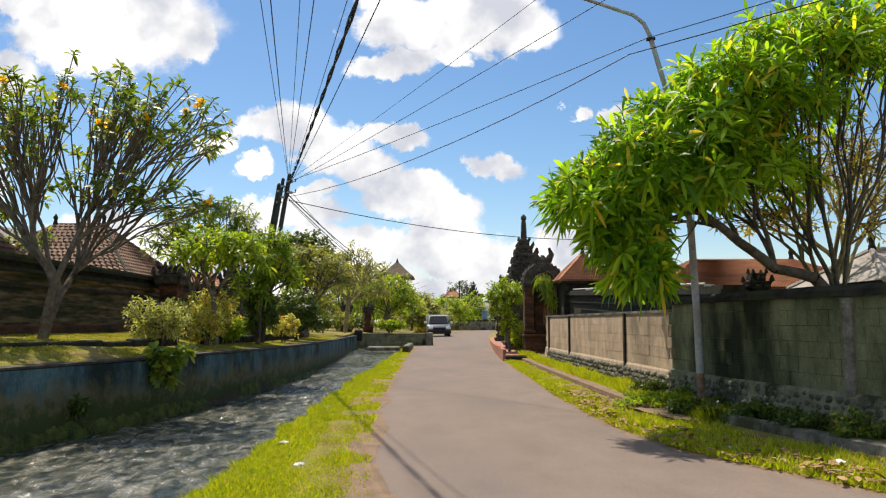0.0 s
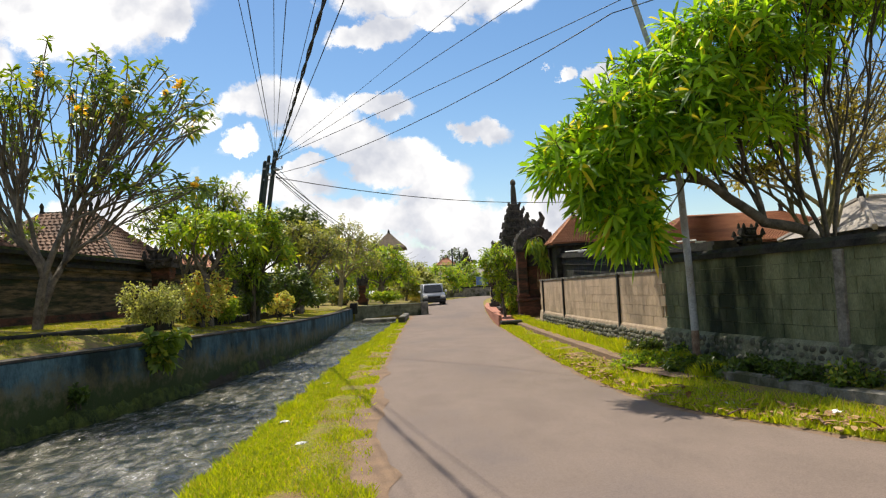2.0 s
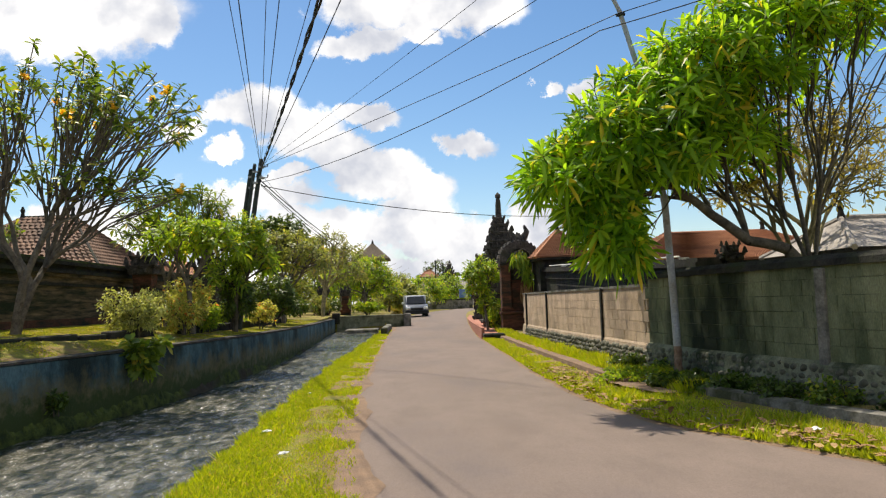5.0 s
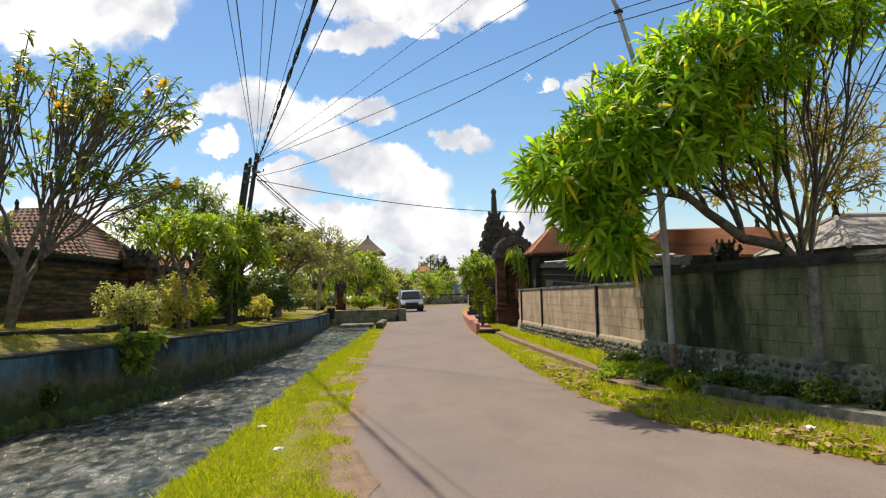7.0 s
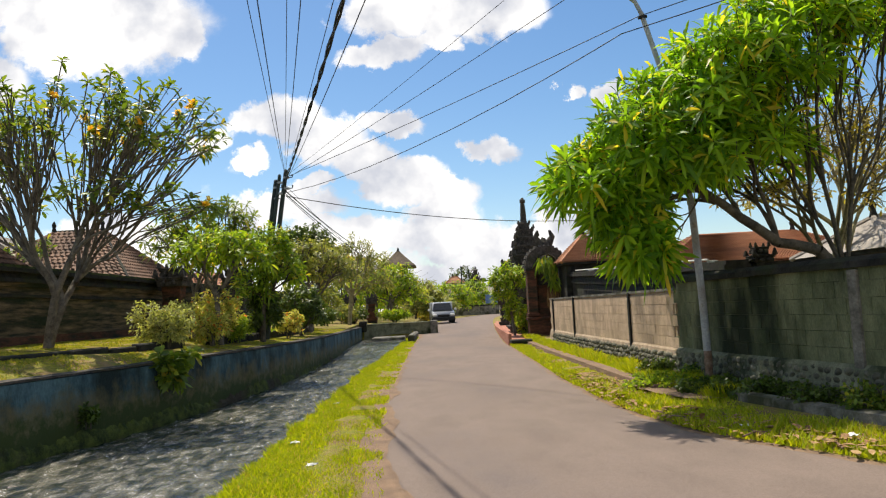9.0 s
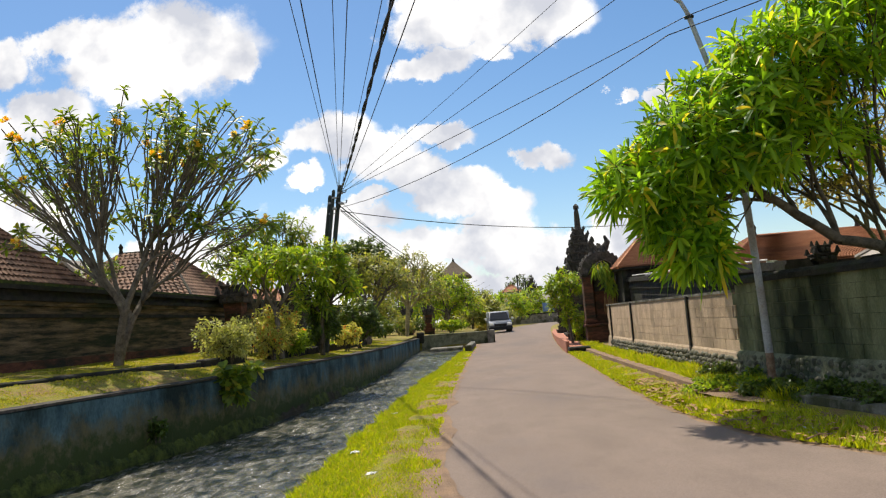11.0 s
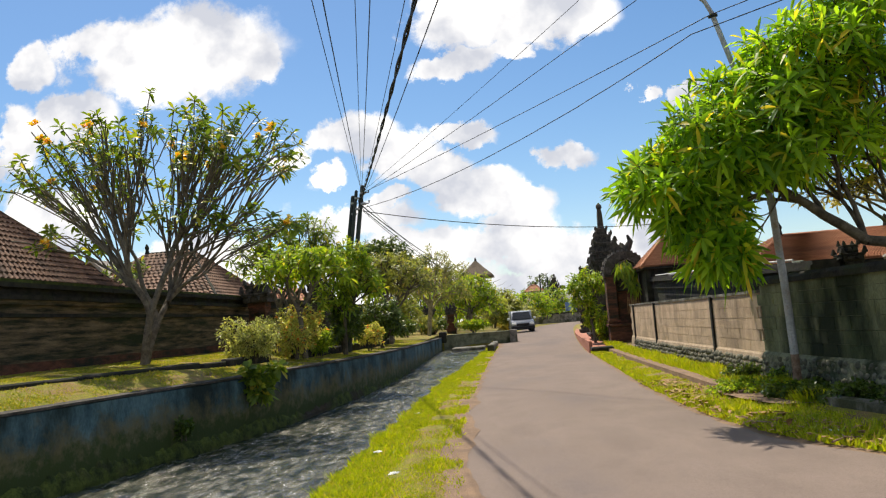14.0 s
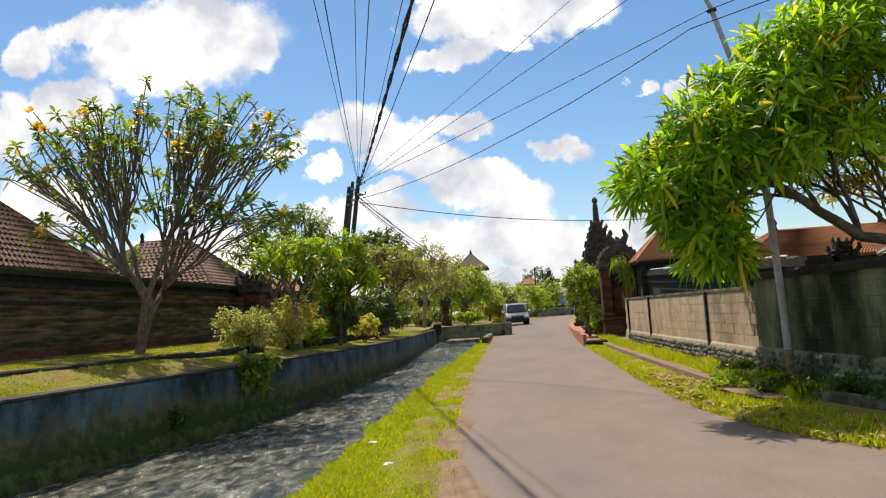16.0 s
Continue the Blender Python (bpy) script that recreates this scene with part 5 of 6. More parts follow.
def hanging_palm():
    p = thing("palm_decoration", 4.25, 31.9, 3.35, "drooping green palm-leaf decoration hung under an arch", "decoration")
    rng = np.random.default_rng(9)
    n = 150
    u = rng.random(n)
    pos = np.c_[-0.38 + 0.75 * u + 0.05 * rng.normal(size=n), 0.08 * rng.normal(size=n), 0.25 * np.sin(np.pi * np.clip(u, 0, 1)) + 0.0 * u]
    pos[:, 2] -= 1.5 * rng.random(n) * np.where(u > 0.3, u, 0.15)
    way = unit(np.c_[0.5 * rng.normal(size=n), 0.3 * rng.normal(size=n) - 0.2, -1.0 + 0.3 * rng.normal(size=n)])
    nrm = unit(np.c_[0.2 * rng.normal(size=n), -np.ones(n), 0.2 * rng.normal(size=n)])
    v, f = leaf_mesh_arrays(leaf_verts(pos, way, nrm, 0.3 + 0.25 * rng.random(n), 0.03 + 0.01 * rng.random(n), np.full(n, 0.2)))
    np_mesh("palm_leaves", v, f, L_lime, p)
    part("rib", tube_bm([(-0.4, 0, -0.2), (-0.2, 0, 0.15), (0.1, 0, 0.27), (0.35, 0, 0.1), (0.42, 0, -0.4)], 0.015, 6), M_bark, p)
    s = thing("dry_fronds", 4.42, 31.9, 1.1, "dry brown hanging fronds beside the gate pier", "decoration")
    pos = np.c_[0.12 * rng.normal(size=40), 0.06 * rng.normal(size=40), 0.9 + 0.25 * rng.random(40)]
    way = unit(np.c_[0.12 * rng.normal(size=40), 0.1 * rng.normal(size=40), -np.ones(40)])
    v, f = leaf_mesh_arrays(leaf_verts(pos, way, np.tile([[0, -1.0, 0]], (40, 1)), 0.8 + 0.4 * rng.random(40), np.full(40, 0.015), np.full(40, 0.0)))
    np_mesh("fronds", v, f, M_dry, s)


hanging_palm()


def shrine(x, y, z, k, tiers, label, material, seed, turn=0):
    s = thing("stone_shrine", x, y, z, label, "shrine", "shrines along the bank", turn)
    bm = bmesh.new()
    stepped(bm, 0, 0, [(0.45 * k, 0.45 * k, -0.1, 0.35 * k), (0.36 * k, 0.36 * k, 0.35 * k, 0.6 * k)], False)
    part("base", bm, material, s)
    bm = bmesh.new()
    stepped(bm, 0, 0, [(0.28 * k, 0.28 * k, 0.6 * k, 1.5 * k)], True, seed)
    part("shaft", bm, material, s)
    zz = 1.5 * k
    for i in range(tiers):
        h = (0.44 - 0.09 * i) * k
        bm = bmesh.new()
        stepped(bm, 0, 0, [(h, h, zz, zz + 0.28 * k)], True, seed + i + 1)
        part("tier", bm, M_tower, s)
        zz += 0.28 * k
    part("finial", tube_bm([(0, 0, zz - 0.02), (0, 0, zz + 0.2 * k), (0, 0, zz + 0.35 * k)], [0.12 * k, 0.09 * k, 0.02], 8), M_tower, s)


def wall_pier():
    p = thing("stone_pier", 6.15, 15.0, 0.3, "black carved stone pier topping the wall", "pier")
    part("shaft", box_bm(-0.17, 0.17, -0.17, 0.17, -0.2, 1.85, 0.02), M_black, p)
    bm = bmesh.new()
    stepped(bm, 0, 0, [(0.22, 0.22, 1.85, 2.0), (0.14, 0.14, 2.0, 2.16)], True, 31)
    part("cap", bm, M_black, p)


wall_pier()
shrine(-9.55, 27.0, 1.1, 1.15, 2, "dark red brick shrine pillar by the wall", M_brick, 1)
shrine(-8.1, 30.0, 1.05, 1.2, 2, "blackened carved stone shrine among the shrubs", M_tower, 4)
shrine(-9.0, 33.0, 1.05, 1.0, 1, "weathered stone pillar by the wall", M_tower, 7)
shrine(-5.6, 44.8, 1.0, 0.75, 2, "red brick gate pillar behind the bridge", M_brick, 10)
shrine(-4.4, 45.4, 1.0, 0.7, 2, "red brick gate pillar with small tiers", M_brick, 13)
shrine(3.35, 44.5, 0.35, 0.85, 1, "dark stone guardian pedestal beside the footpath", M_tower, 16)
shrine(3.9, 98, 2.0, 1.6, 4, "dark tiered shrine in the distance", M_tower, 19)

# ---- roofs and houses ----


def tiled_face(a, b, c, d, rows, cols, material, parent, lift=0.045):
    """A roof slope of curved, overlapping clay tiles: a, b along the eave, c, d along the ridge above b, a."""
    a, b, c, d = (Vector(p) for p in (a, b, c, d))
    nrm = (b - a).cross(d - a).normalized()
    if nrm.z < 0:
        nrm = -nrm
    verts, faces = [], []
    for r in range(rows):
        v0, v1 = r / rows, (r + 1.18) / rows
        wl = ((b - a).length * (1 - v0) + (c - d).length * v0) / (b - a).length
        m = max(2, int(cols * wl))
        for k in range(m):
            i0 = len(verts)
            for v, up in ((v0, lift * 1.5), (min(v1, 1.02), lift * 0.3)):
                l, rr = a.lerp(d, v), b.lerp(c, v)
                for q, h in ((0.02, 0.0), (0.25, 1.0), (0.55, 0.55), (0.98, -0.25)):
                    verts.append(l.lerp(rr, (k + q) / m) + nrm * (up + lift * h))
            for q in range(3):
                faces.append((i0 + q, i0 + q + 1, i0 + 5 + q, i0 + 4 + q))
    return mesh_ob("tiles", verts, faces, material, parent, smooth=False)


def hip_roof(name, label, cx, cy, z0, hx, hy, rise, ridge, material, rows, cols, tiles=True, ridge_mat=None, walls=None, along_y=False, base=0.5):
    """A house seen above a wall: body, roof slopes, ridges, finial. ridge: half length of the ridge line."""
    h = thing(name, cx, cy, base, label, "house")
    z0 = z0 - base
    rx, ry = (0, ridge) if along_y else (ridge, 0)
    e = [(-hx, -hy, z0), (hx, -hy, z0), (hx, hy, z0), (-hx, hy, z0)]
    t = [(-rx, -ry, z0 + rise), (rx, -ry, z0 + rise), (rx, ry, z0 + rise), (-rx, ry, z0 + rise)]
    part("body", box_bm(-hx * 0.82, hx * 0.82, -hy * 0.82, hy * 0.82, -0.3, z0 + 0.12, 0.02), walls or M_house, h)
    bm = bmesh.new()
    ev, tv = [bm.verts.new(p) for p in e], [bm.verts.new(p) for p in t]
    for i in range(4):
        bm.faces.new((ev[i], ev[(i + 1) % 4], tv[(i + 1) % 4], tv[i]))
    bm.faces.new(ev[::-1])
    bmesh.ops.remove_doubles(bm, verts=bm.verts, dist=0.001)
    bmesh.ops.dissolve_degenerate(bm, dist=0.001, edges=bm.edges)
    part("roof", bm, material, h)
    if tiles:
        for i in range(4):
            w = (Vector(e[(i + 1) % 4]) - Vector(e[i])).length
            tagged(tiled_face(e[i], e[(i + 1) % 4], t[(i + 1) % 4], t[i], rows, max(4, int(cols * w / (2 * max(hx, hy)))), material, h), kind="stuff")
    for i in range(4):
        part("hip_ridge", tube_bm([e[i], t[i]], 0.07, 6), ridge_mat or material, h)
    if ridge:
        part("ridge", tube_bm([t[0], t[2]] if along_y else [t[0], t[1]], 0.08, 6), ridge_mat or material, h)
    part("eave_board", box_bm(-hx * 0.98, hx * 0.98, -hy * 0.98, hy * 0.98, z0 - 0.1, z0 - 0.012, 0.01), M_black, h)
    for s in ((-1, 1) if ridge else (1,)):
        p = (rx * s, ry * s, z0 + rise)
        part("finial", tube_bm([p, (p[0], p[1], p[2] + 0.18), (p[0], p[1], p[2] + 0.28), (p[0], p[1], p[2] + 0.42)], [0.1, 0.06, 0.09, 0.02], 8), M_black, h)
    return h


hip_roof("compound_house", "house with brown clay tile hip roof behind the brick wall", -16.4, 20.6, 3.15, 3.8, 3.6, 3.6, 0.0, M_tile, 20, 36, ridge_mat=M_black, base=1.2)
hip_roof("compound_house", "house with reddish clay tile roof behind the brick wall", -13.5, 28.3, 2.95, 3.2, 3.2, 2.15, 0.9, M_tile, 16, 34, ridge_mat=M_black, base=1.2)
hip_roof("far_compound_house", "low pale-orange roofed building further along the wall", -13.0, 38, 2.9, 2.8, 3.0, 1.0, 1.5, M_tile_new, 10, 24, base=1.2)


def gable_house():
    h = thing("gable_roof_house", -17.5, 31, 1.2, "grey-brown gabled roof behind the wall", "house")
    bm = bmesh.new()
    pr = [(-1.7, 2.6), (0, 4.1), (1.7, 2.6), (1.6, 2.5), (0, 3.95), (-1.6, 2.5)]
    f, b = [bm.verts.new((x, -1.5, z)) for x, z in pr], [bm.verts.new((x, 2.5, z)) for x, z in pr]
    for i in range(6):
        bm.faces.new((f[i], b[i], b[(i + 1) % 6], f[(i + 1) % 6]))
    for q in (f, b):
        bm.faces.new((q[0], q[1], q[4], q[5]))
        bm.faces.new((q[1], q[2], q[3], q[4]))
    part("roof", bm, M_roof_grey, h)
    part("body", box_bm(-1.3, 1.3, -1.2, 2.2, -0.2, 2.7, 0.02), M_house, h)
    bm = bmesh.new()
    add_box(bm, -0.05, 0.05, -1.25, -1.15, 2.5, 3.8, 0.01)
    part("gable_post", bm, M_brick, h)


gable_house()
hip_roof("temple_pavilion", "pavilion with bright orange pyramid tile roof", 5.75, 31.5, 3.15, 1.15, 1.15, 1.15, 0.0, M_tile_new, 16, 24, True, walls=M_black)
hip_roof("temple_hall", "long hall with orange tiled hip roof behind the wall", 9.2, 23.5, 2.42, 3.2, 2.4, 0.95, 1.5, M_tile_new, 22, 84, True, walls=M_black)
hip_roof("temple_hall", "orange-roofed hall beside the pavilion", 7.0, 27.5, 2.5, 1.5, 1.5, 0.5, 0.5, M_tile_new, 10, 20, True, walls=M_black)
hip_roof("grey_roof_house", "house with plain grey roof behind the bare tree", 11.6, 17.8, 2.38, 2.6, 2.2, 0.8, 1.6, M_roof_grey, 10, 20, False)
hip_roof("distant_house", "small distant house with orange roof", 1.3, 104, 4.9, 1.3, 1.2, 0.9, 0.3, M_tile_new, 8, 16, False, base=1.2)
hip_roof("distant_house", "pale distant house by the bend of the lane", 5.8, 112, 3.2, 2.6, 2.4, 1.2, 0.8, M_roof_grey, 8, 16, False, base=1.2)


def drum_tower():
    k = thing("drum_tower", -4.3, 72, 1.2, "brick drum tower with thatched pyramid roof", "tower")
    part("tower_base", box_bm(-0.95, 0.95, -0.95, 0.95, -0.3, 3.0, 0.05, 0.86), M_brick, k)
    part("platform", box_bm(-1.0, 1.0, -1.0, 1.0, 3.0, 3.25, 0.03), M_tower, k)
    for sx in (-1, 1):
        for sy in (-1, 1):
            part("post", box_bm(sx * 0.75 - 0.06, sx * 0.75 + 0.06, sy * 0.75 - 0.06, sy * 0.75 + 0.06, 3.25, 4.7, 0.01), M_bark_dark, k)
    bm = bmesh.new()
    v = [bm.verts.new((sx * 1.6, sy * 1.6, z)) for z in (4.35, 4.52) for sx, sy in ((-1, -1), (1, -1), (1, 1), (-1, 1))]
    t = [bm.verts.new((sx * 0.12, sy * 0.12, 5.95)) for sx, sy in ((-1, -1), (1, -1), (1, 1), (-1, 1))]
    m = [bm.verts.new((sx * 0.75, sy * 0.75, 5.3)) for sx, sy in ((-1, -1), (1, -1), (1, 1), (-1, 1))]
    bm.faces.new(v[3::-1])
    for a, b in ((v[:4], v[4:]), (v[4:], m), (m, t)):
        for i in range(4):
            bm.faces.new((a[i], a[(i + 1) % 4], b[(i + 1) % 4], b[i]))
    bm.faces.new(t)
    part("thatched_roof", bm, M_thatch, k, "grey-brown thatch")
    part("finial", tube_bm([(0, 0, 5.9), (0, 0, 6.1), (0, 0, 6.3)], [0.13, 0.1, 0.03], 8), M_black, k)
    part("wooden_drum", tube_bm([(0.2, 0, 3.5), (0.2, 0, 4.4)], 0.14, 8), M_bark_dark, k)


drum_tower()


def far_lane():
    for x, y, h, lab in ((2.1, 98, 6.2, "distant wooden utility pole"), (3.0, 96, 5.6, "distant street lamp pole beside the lane")):
        p = thing("distant_pole", x, y, 0.6, lab, "pole")
        part("shaft", tube_bm([(0, 0, 0), (0, 0, h)], 0.09, 6), M_pole, p)
        part("crossarm", tube_bm([(-0.1, 0, h - 0.1), (1.1, 0, h + 0.05)], 0.05, 6), M_galv, p)
    w = thing("garden_wall", 3.5, 88, 0.55, "low grey garden wall along the bend", "wall")
    part("wall", box_bm(-3.5, 2.5, -0.15, 0.15, 0, 1.1, 0.03), M_cap, w)
    part("coping", box_bm(-3.6, 2.6, -0.2, 0.2, 1.1, 1.22, 0.02), M_black, w)
    s = thing("awning_sheet", 5.4, 90, 1.8, "small blue tarpaulin sheet hung by the far wall", "sheet")
    part("sheet", box_bm(-0.8, 0.8, -0.03, 0.03, 0.1, 1.1, 0.01), M_blue, s)
    part("pole", tube_bm([(-0.8, 0, -1.2), (-0.8, 0, 1.15)], 0.03, 6), M_galv, s)


far_lane()

# ---- parked pickup ----


def car():
    c = thing("parked_pickup", -0.25, 54.2, 0.46, "silver-grey pickup with white box body parked at the lane side", "car", turn=4)

    def hull(name, prof, w0, w1, m, label=""):
        """prof: side outline (y, z, width factor)."""
        bm = bmesh.new()
        n = len(prof)
        l = [bm.verts.new((-w0 * f, y, z)) for y, z, f in prof]
        r = [bm.verts.new((w0 * f, y, z)) for y, z, f in prof]
        bm.faces.new(l)
        bm.faces.new(r[::-1])
        for i in range(n):
            bm.faces.new((l[i], r[i], r[(i + 1) % n], l[(i + 1) % n]))
        bmesh.ops.bevel(bm, geom=list(bm.edges), offset=w1, segments=2, affect="EDGES", profile=0.6)
        return part(name, bm, m, c, label, True)
    hull("lower_body", [(0, 0.28, 0.96), (-0.06, 0.62, 1.0), (0.15, 0.84, 0.98), (1.2, 0.95, 1.0), (4.1, 0.95, 1.0), (4.15, 0.3, 1.0)], 0.82, 0.05, M_carpaint)
    hull("cabin", [(1.0, 0.9, 0.96), (1.65, 1.52, 0.84), (2.6, 1.56, 0.84), (2.75, 0.9, 0.96)], 0.8, 0.04, M_carpaint)
    bm = bmesh.new()
    vs = [bm.verts.new(p) for p in ((-0.68, 1.04, 0.97), (0.68, 1.04, 0.97), (0.58, 1.55, 1.47), (-0.58, 1.55, 1.47), (-0.68, 1.1, 0.96), (0.68, 1.1, 0.96), (0.58, 1.61, 1.46), (-0.58, 1.61, 1.46))]
    for f in ((0, 1, 2, 3), (7, 6, 5, 4), (0, 4, 5, 1), (1, 5, 6, 2), (2, 6, 7, 3), (3, 7, 4, 0)):
        bm.faces.new([vs[i] for i in f])
    bmesh.ops.translate(bm, vec=(0, -0.06, 0.03), verts=bm.verts)
    part("windscreen", bm, M_glass, c)
    part("box_body", box_bm(-0.78, 0.86, 2.9, 4.4, 0.75, 1.6, 0.03), M_white, c, "white cargo box")
    part("bumper", box_bm(-0.82, 0.82, -0.16, 0.06, 0.26, 0.5, 0.04), M_rubber, c)
    part("grille", box_bm(-0.42, 0.42, -0.1, -0.02, 0.52, 0.7, 0.02), M_rubber, c)
    for s in (-1, 1):
        part("headlight", box_bm(s * 0.62 - 0.16, s * 0.62 + 0.16, -0.1, 0.06, 0.58, 0.76, 0.04), M_lens, c)
        part("mirror", box_bm(s * 0.94 - 0.09, s * 0.94 + 0.09, 1.1, 1.2, 0.95, 1.12, 0.03), M_lens, c)
        for y in (0.75, 3.3):
            wh = part("wheel", tube_bm([(s * 0.82, y, 0.3), (s * 0.6, y, 0.3)], 0.3, 16), M_rubber, c)
            part("rim", tube_bm([(s * 0.83, y, 0.3), (s * 0.8, y, 0.3)], 0.17, 12), M_galv, wh)


car()

# ---- litter and grass ----


def scatter_litter():
    rng = np.random.default_rng(3)
    n = 520
    y = 6.5 + 10 * rng.random(n) ** 1.3
    x = np.array([road_r(v) for v in y]) + 0.1 + 0.75 * rng.random(n)
    z = np.array([road_z(v) for v in y]) + 0.06 + 0.05 * rng.random(n)
    way = unit(np.c_[rng.normal(size=n), rng.normal(size=n), 0.15 * rng.normal(size=n)])
    v, f = leaf_mesh_arrays(leaf_verts(np.c_[x, y, z], way, np.tile([[0, 0, 1.0]], (n, 1)), 0.08 + 0.13 * rng.random(n), 0.02 + 0.025 * rng.random(n), np.full(n, 0.1)))
    tagged(np_mesh("fallen_leaves", v, f, M_dry, None), "dry brown fallen leaves on the grass verge", "leaves", kind="stuff")


scatter_litter()


def grass(name, label, f0, f1, z_of, y0, y1, n, h, seed, near=1.6, edge=0.0, material=None):
    """Short blades in tufts between two plan curves, thicker near the walk's start."""
    rng = np.random.default_rng(seed)
    y = y0 + (y1 - y0) * rng.random(n) ** near
    u = rng.random(n)
    fa, fb = np.vectorize(f0)(y), np.vectorize(f1)(y)
    x = fa + (fb - fa) * u
    clump = np.array([noise.noise((a * 1.6, b * 1.6, seed)) for a, b in zip(x, y)])
    keep = clump > -0.75 + 0.9 * np.clip(u - 0.8, 0, 1) * 3 * (1 if edge else 0)
    patch = np.array([noise.noise((a * 0.9, b * 0.9, seed + 7)) for a, b in zip(x, y)])
    keep &= rng.random(n) > np.clip(patch * 2.2 + 0.15, 0, 0.75) * (1 if h < 0.09 else 0)
    if edge:
        keep &= rng.random(n) > 0.92 * np.clip((u - 0.5) / 0.4, 0, 1) * np.clip(0.75 + patch, 0, 1)
    x, y, clump = x[keep], y[keep], clump[keep]
    z = np.array([z_of(a, b) for a, b in zip(x, y)])
    k = len(x)
    hh = h * (0.5 + 0.8 * rng.random(k)) * (1 + 1.1 * np.clip(clump, -0.5, 0.8))
    az = rng.random(k) * 6.28
    w = (0.007 + 0.001 * y) * (0.7 + 0.6 * rng.random(k))
    s = np.c_[np.cos(az), np.sin(az), np.zeros(k)] * w[:, None]
    lean = np.c_[rng.normal(size=k), rng.normal(size=k), np.zeros(k)] * (hh * 0.45)[:, None]
    p = np.c_[x, y, z - 0.01]
    tip = p + lean + np.c_[np.zeros(k), np.zeros(k), hh]
    v = np.stack([p - s, p + s, tip], 1).reshape(-1, 3)
    f = np.arange(k * 3).reshape(-1, 3)
    tagged(np_mesh(name, v, f, material or M_blade, None, smooth=False), label, "grass", kind="stuff")


def bank_z(x, y):
    """Height of the raised far bank."""
    cx = canal_l(y)
    return float(np.interp(x, [min(BRICK_X, cx - 3), min(-9, cx - 2.2), min(-7.4, cx - 1.2), cx - 0.25], [1.22, 1.15, 1.05, 0.78 + 0.6 * road_z(y)]))


grass("bank_grass", "short yellow-green grass on the canal bank", lambda y: bank_r(y) - 0.06, lambda y: road_l(y) + 0.02, lambda x, y: road_z(y) + 0.002, 4.5, 40, 170000, 0.05, 1, 1.9, 1.0)
grass("edge_grass", "longer grass hanging over the canal edge", lambda y: bank_r(y) - 0.16, lambda y: bank_r(y) + 0.12, lambda x, y: road_z(y) - 0.07, 4.5, 40, 40000, 0.10, 2, 1.7)
grass("verge_grass", "patchy sunlit grass on the wall verge", lambda y: road_r(y) + 0.08, lambda y: 0.45 * road_r(y) + 0.55 * wall_f(y), lambda x, y: road_z(y) + 0.04, 6, 34, 44000, 0.06, 3, 1.5)
grass("verge_grass", "taller grass against the wall footing", lambda y: 0.4 * road_r(y) + 0.6 * wall_f(y), lambda y: wall_f(y) - 0.1, lambda x, y: road_z(y) + 0.1, 11, 34, 34000, 0.15, 4, 1.4)
grass("bank_turf", "mossy turf on the raised bank", lambda y: max(canal_l(y) - 5, BRICK_X + 0.1), lambda y: canal_l(y) - 0.28, bank_z, 8, 36, 110000, 0.026, 5, 1.3, 0.0, M_turf)



def litter():
    rnd = random.Random(12)
    for x, y, z in ((-1.95, 9.6, 0.03), (-1.5, 8.2, 0.02), (-2.0, 13.5, 0.03), (3.3, 8.9, 0.08), (4.0, 7.9, 0.1)):
        s = thing("paper_scrap", x, y, z, "crumpled pale paper scrap lying in the grass", "litter", "litter in the grass", rnd.uniform(0, 180))
        bm = bmesh.new()
        bmesh.ops.create_grid(bm, x_segments=4, y_segments=3, size=0.05)
        for v in bm.verts:
            v.co.z += 0.025 * rnd.random()
        bmesh.ops.solidify(bm, geom=list(bm.faces), thickness=0.004)
        part("crumpled_sheet", bm, M_white, s)
    for x, y, ang in ((3.2, 8.35, 30), (3.7, 7.6, 75), (2.85, 9.7, 120)):
        s = thing("fallen_twig", x, y, 0.08, "dry forked twig fallen on the verge", "twig", "", ang)
        part("twig", tube_bm([(-0.2, 0, 0), (0, 0.02, 0.02), (0.22, -0.03, 0.01)], [0.012, 0.01, 0.005], 6), M_rust, s)
        part("side_twig", tube_bm([(0, 0.02, 0.02), (0.1, 0.12, 0.03)], [0.008, 0.004], 6), M_rust, s)


litter()

grass("ledge_grass", "ragged grass between ledge and lane", lambda y: road_r(y) + 0.35, lambda y: wall_f(y) - 0.66, lambda x, y: 0.07, 6, 12.5, 9000, 0.075, 6, 1.2)

# ---- small pieces of the right-hand wall ----


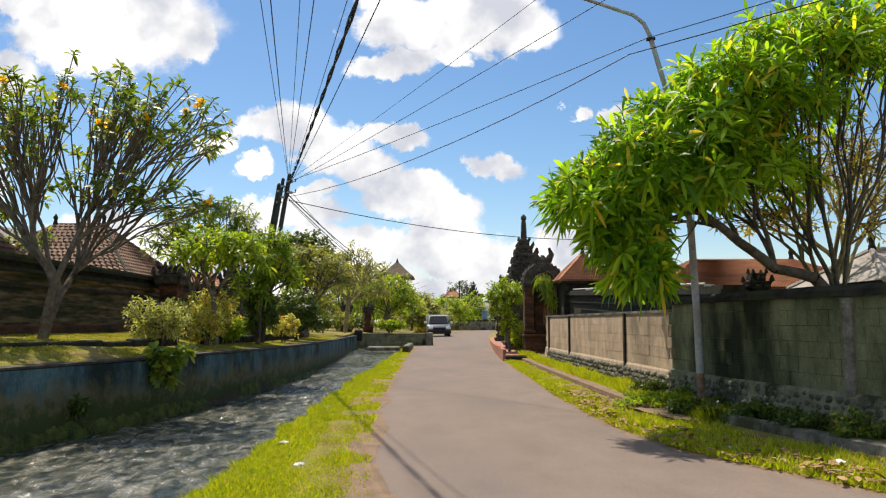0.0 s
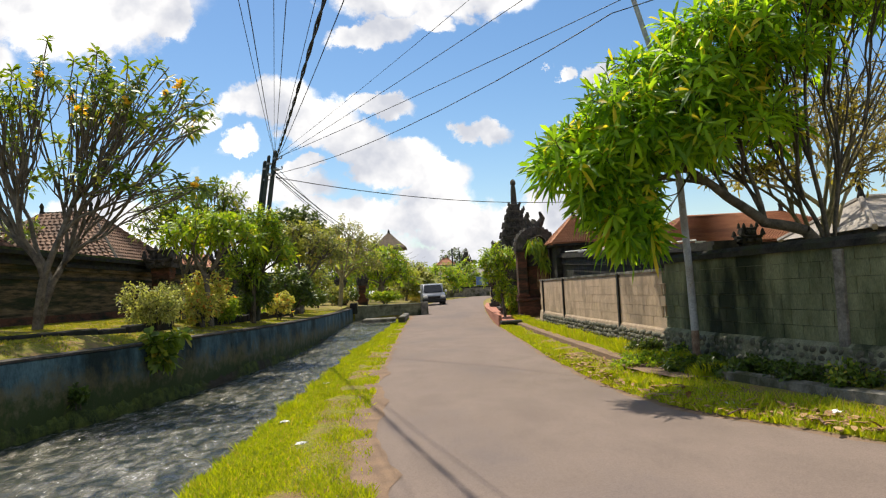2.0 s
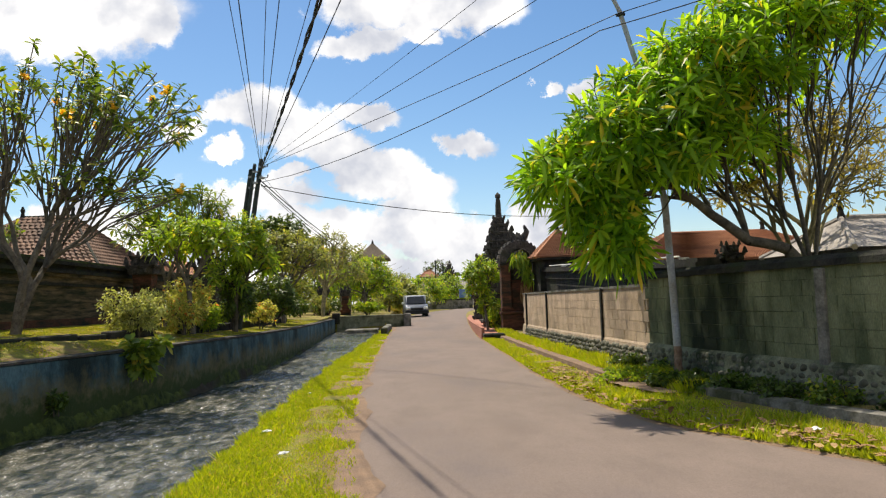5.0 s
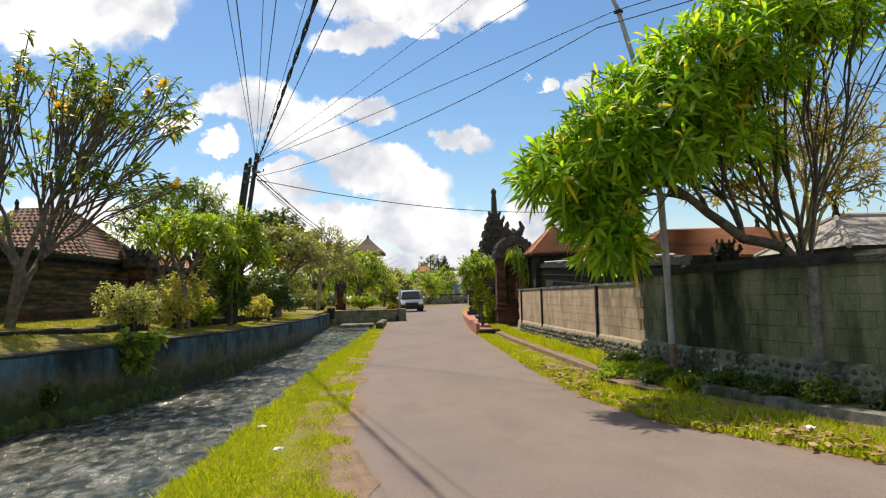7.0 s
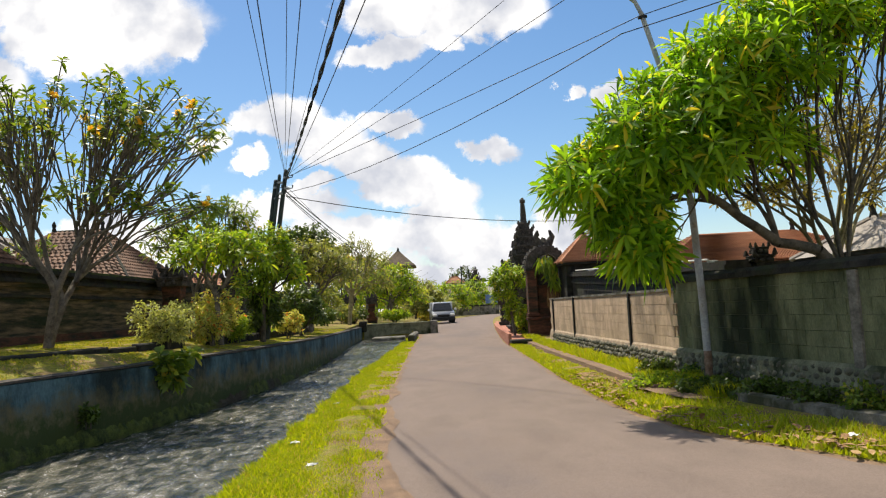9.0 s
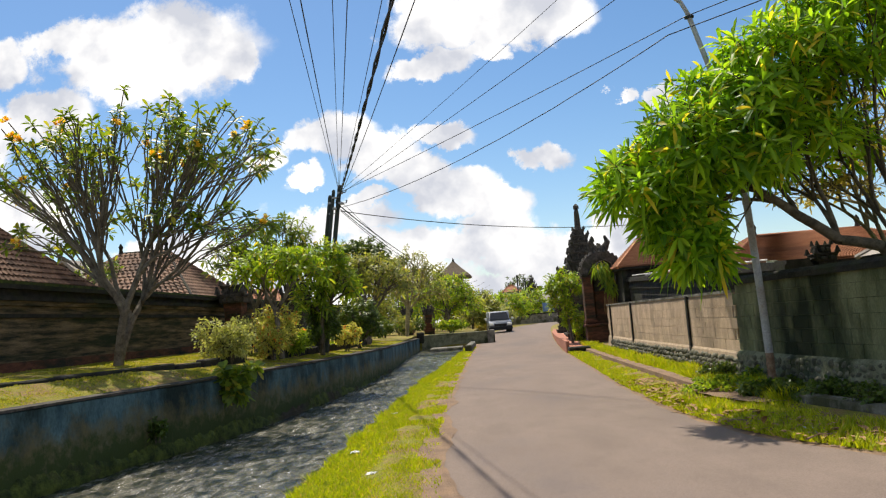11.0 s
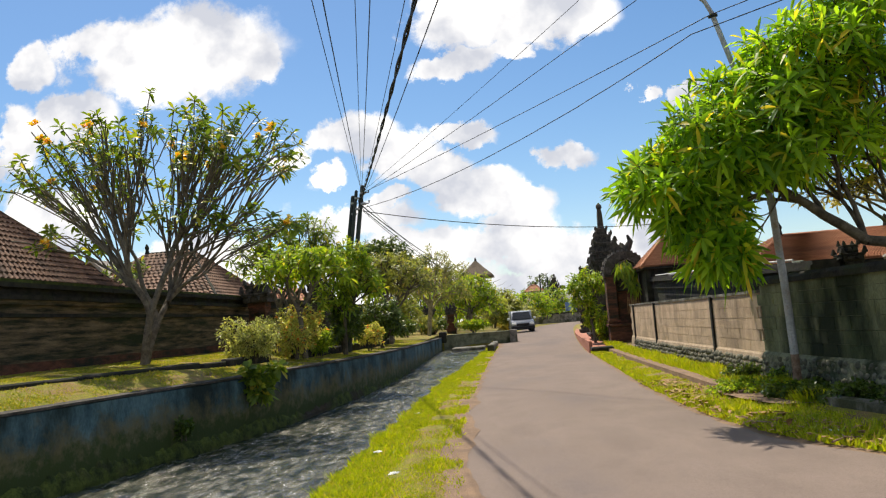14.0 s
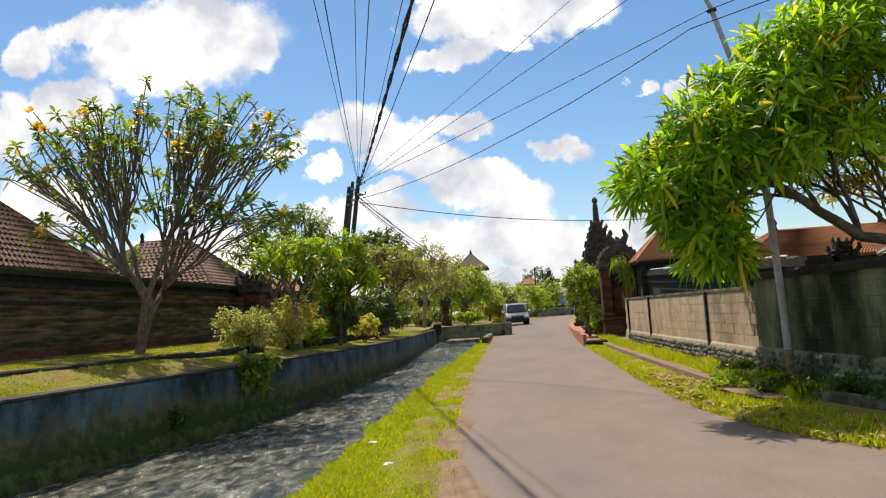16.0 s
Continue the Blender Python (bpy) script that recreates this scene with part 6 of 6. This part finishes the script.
def wall_pieces():
    rnd = random.Random(4)
    ln, ht = 0.40, 0.19
    bm = box_bm(-ln / 2 + 0.004, ln / 2 - 0.004, -0.05, 0.004, 0.003, ht + 0.011)
    shared = bpy.data.meshes.new("block")
    bm.to_mesh(shared)
    bm.free()
    olds = shared.copy()
    shared.materials.append(M_block)
    olds.materials.append(M_block_old)

    def arc(y0, y1):
        """Stations along the wall, one block's length apart."""
        ys, y = [], y0
        while y < y1:
            d = (wall_f(y + 0.1) - wall_f(y - 0.1)) / 0.2
            ys.append(y)
            y += ln / math.hypot(1, d)
        return ys
    for parent, me, y0, y1, z0, rows in ((wall_b, olds, 7.6, 14.3, 0.64, 6), (wall_a, shared, 14.5, 28.3, 0.62, 5)):
        for r in range(rows):
            for y in arc(y0 + (0.2 if r % 2 else 0), y1):
                ob = new("block", me)
                ob.parent = parent
                ob.matrix_world = place_on_wall(y, z0 + r * 0.205) @ pose(0, rnd.uniform(-0.002, 0.002), 0, rnd.uniform(-0.25, 0.25), 0, 0)


wall_pieces()


def footing_stones():
    rnd = random.Random(8)
    kinds = []
    for k in range(5):
        bm = bmesh.new()
        bmesh.ops.create_icosphere(bm, subdivisions=2 if k < 3 else 1, radius=0.5)
        for v in bm.verts:
            v.co *= 1 + 0.22 * noise.noise(v.co * 2.2 + Vector((k * 7, 0, 0)))
            v.co.y *= 0.7
        me = bpy.data.meshes.new("stone")
        bm.to_mesh(me)
        bm.free()
        me.materials.append(M_rubble)
        me.polygons.foreach_set("use_smooth", [True] * len(me.polygons))
        kinds.append(me)
    for parent, y0, y1, zs in ((wall_b, 7.6, 14.3, (0.12, 0.23, 0.34, 0.45, 0.55)), (wall_a, 14.4, 27.5, (0.28, 0.38, 0.47))):
        for r, z in enumerate(zs):
            y = y0
            while y < y1:
                s = rnd.uniform(0.10, 0.18) if parent is wall_b else rnd.uniform(0.11, 0.2)
                ob = new("stone", rnd.choice(kinds))
                ob.parent = parent
                ob.matrix_world = place_on_wall(y + s * 0.5, z + rnd.uniform(-0.02, 0.02) + 0.4 * max(0, road_z(y))) @ pose(0, 0.015 + 0.02 * (len(zs) - r), 0, rnd.uniform(0, 360), rnd.uniform(-30, 30), rnd.uniform(-20, 20)) @ Matrix.Diagonal((s * 1.1, s * 0.9, s * 0.8, 1))
                y += s * 0.98
    return


footing_stones()
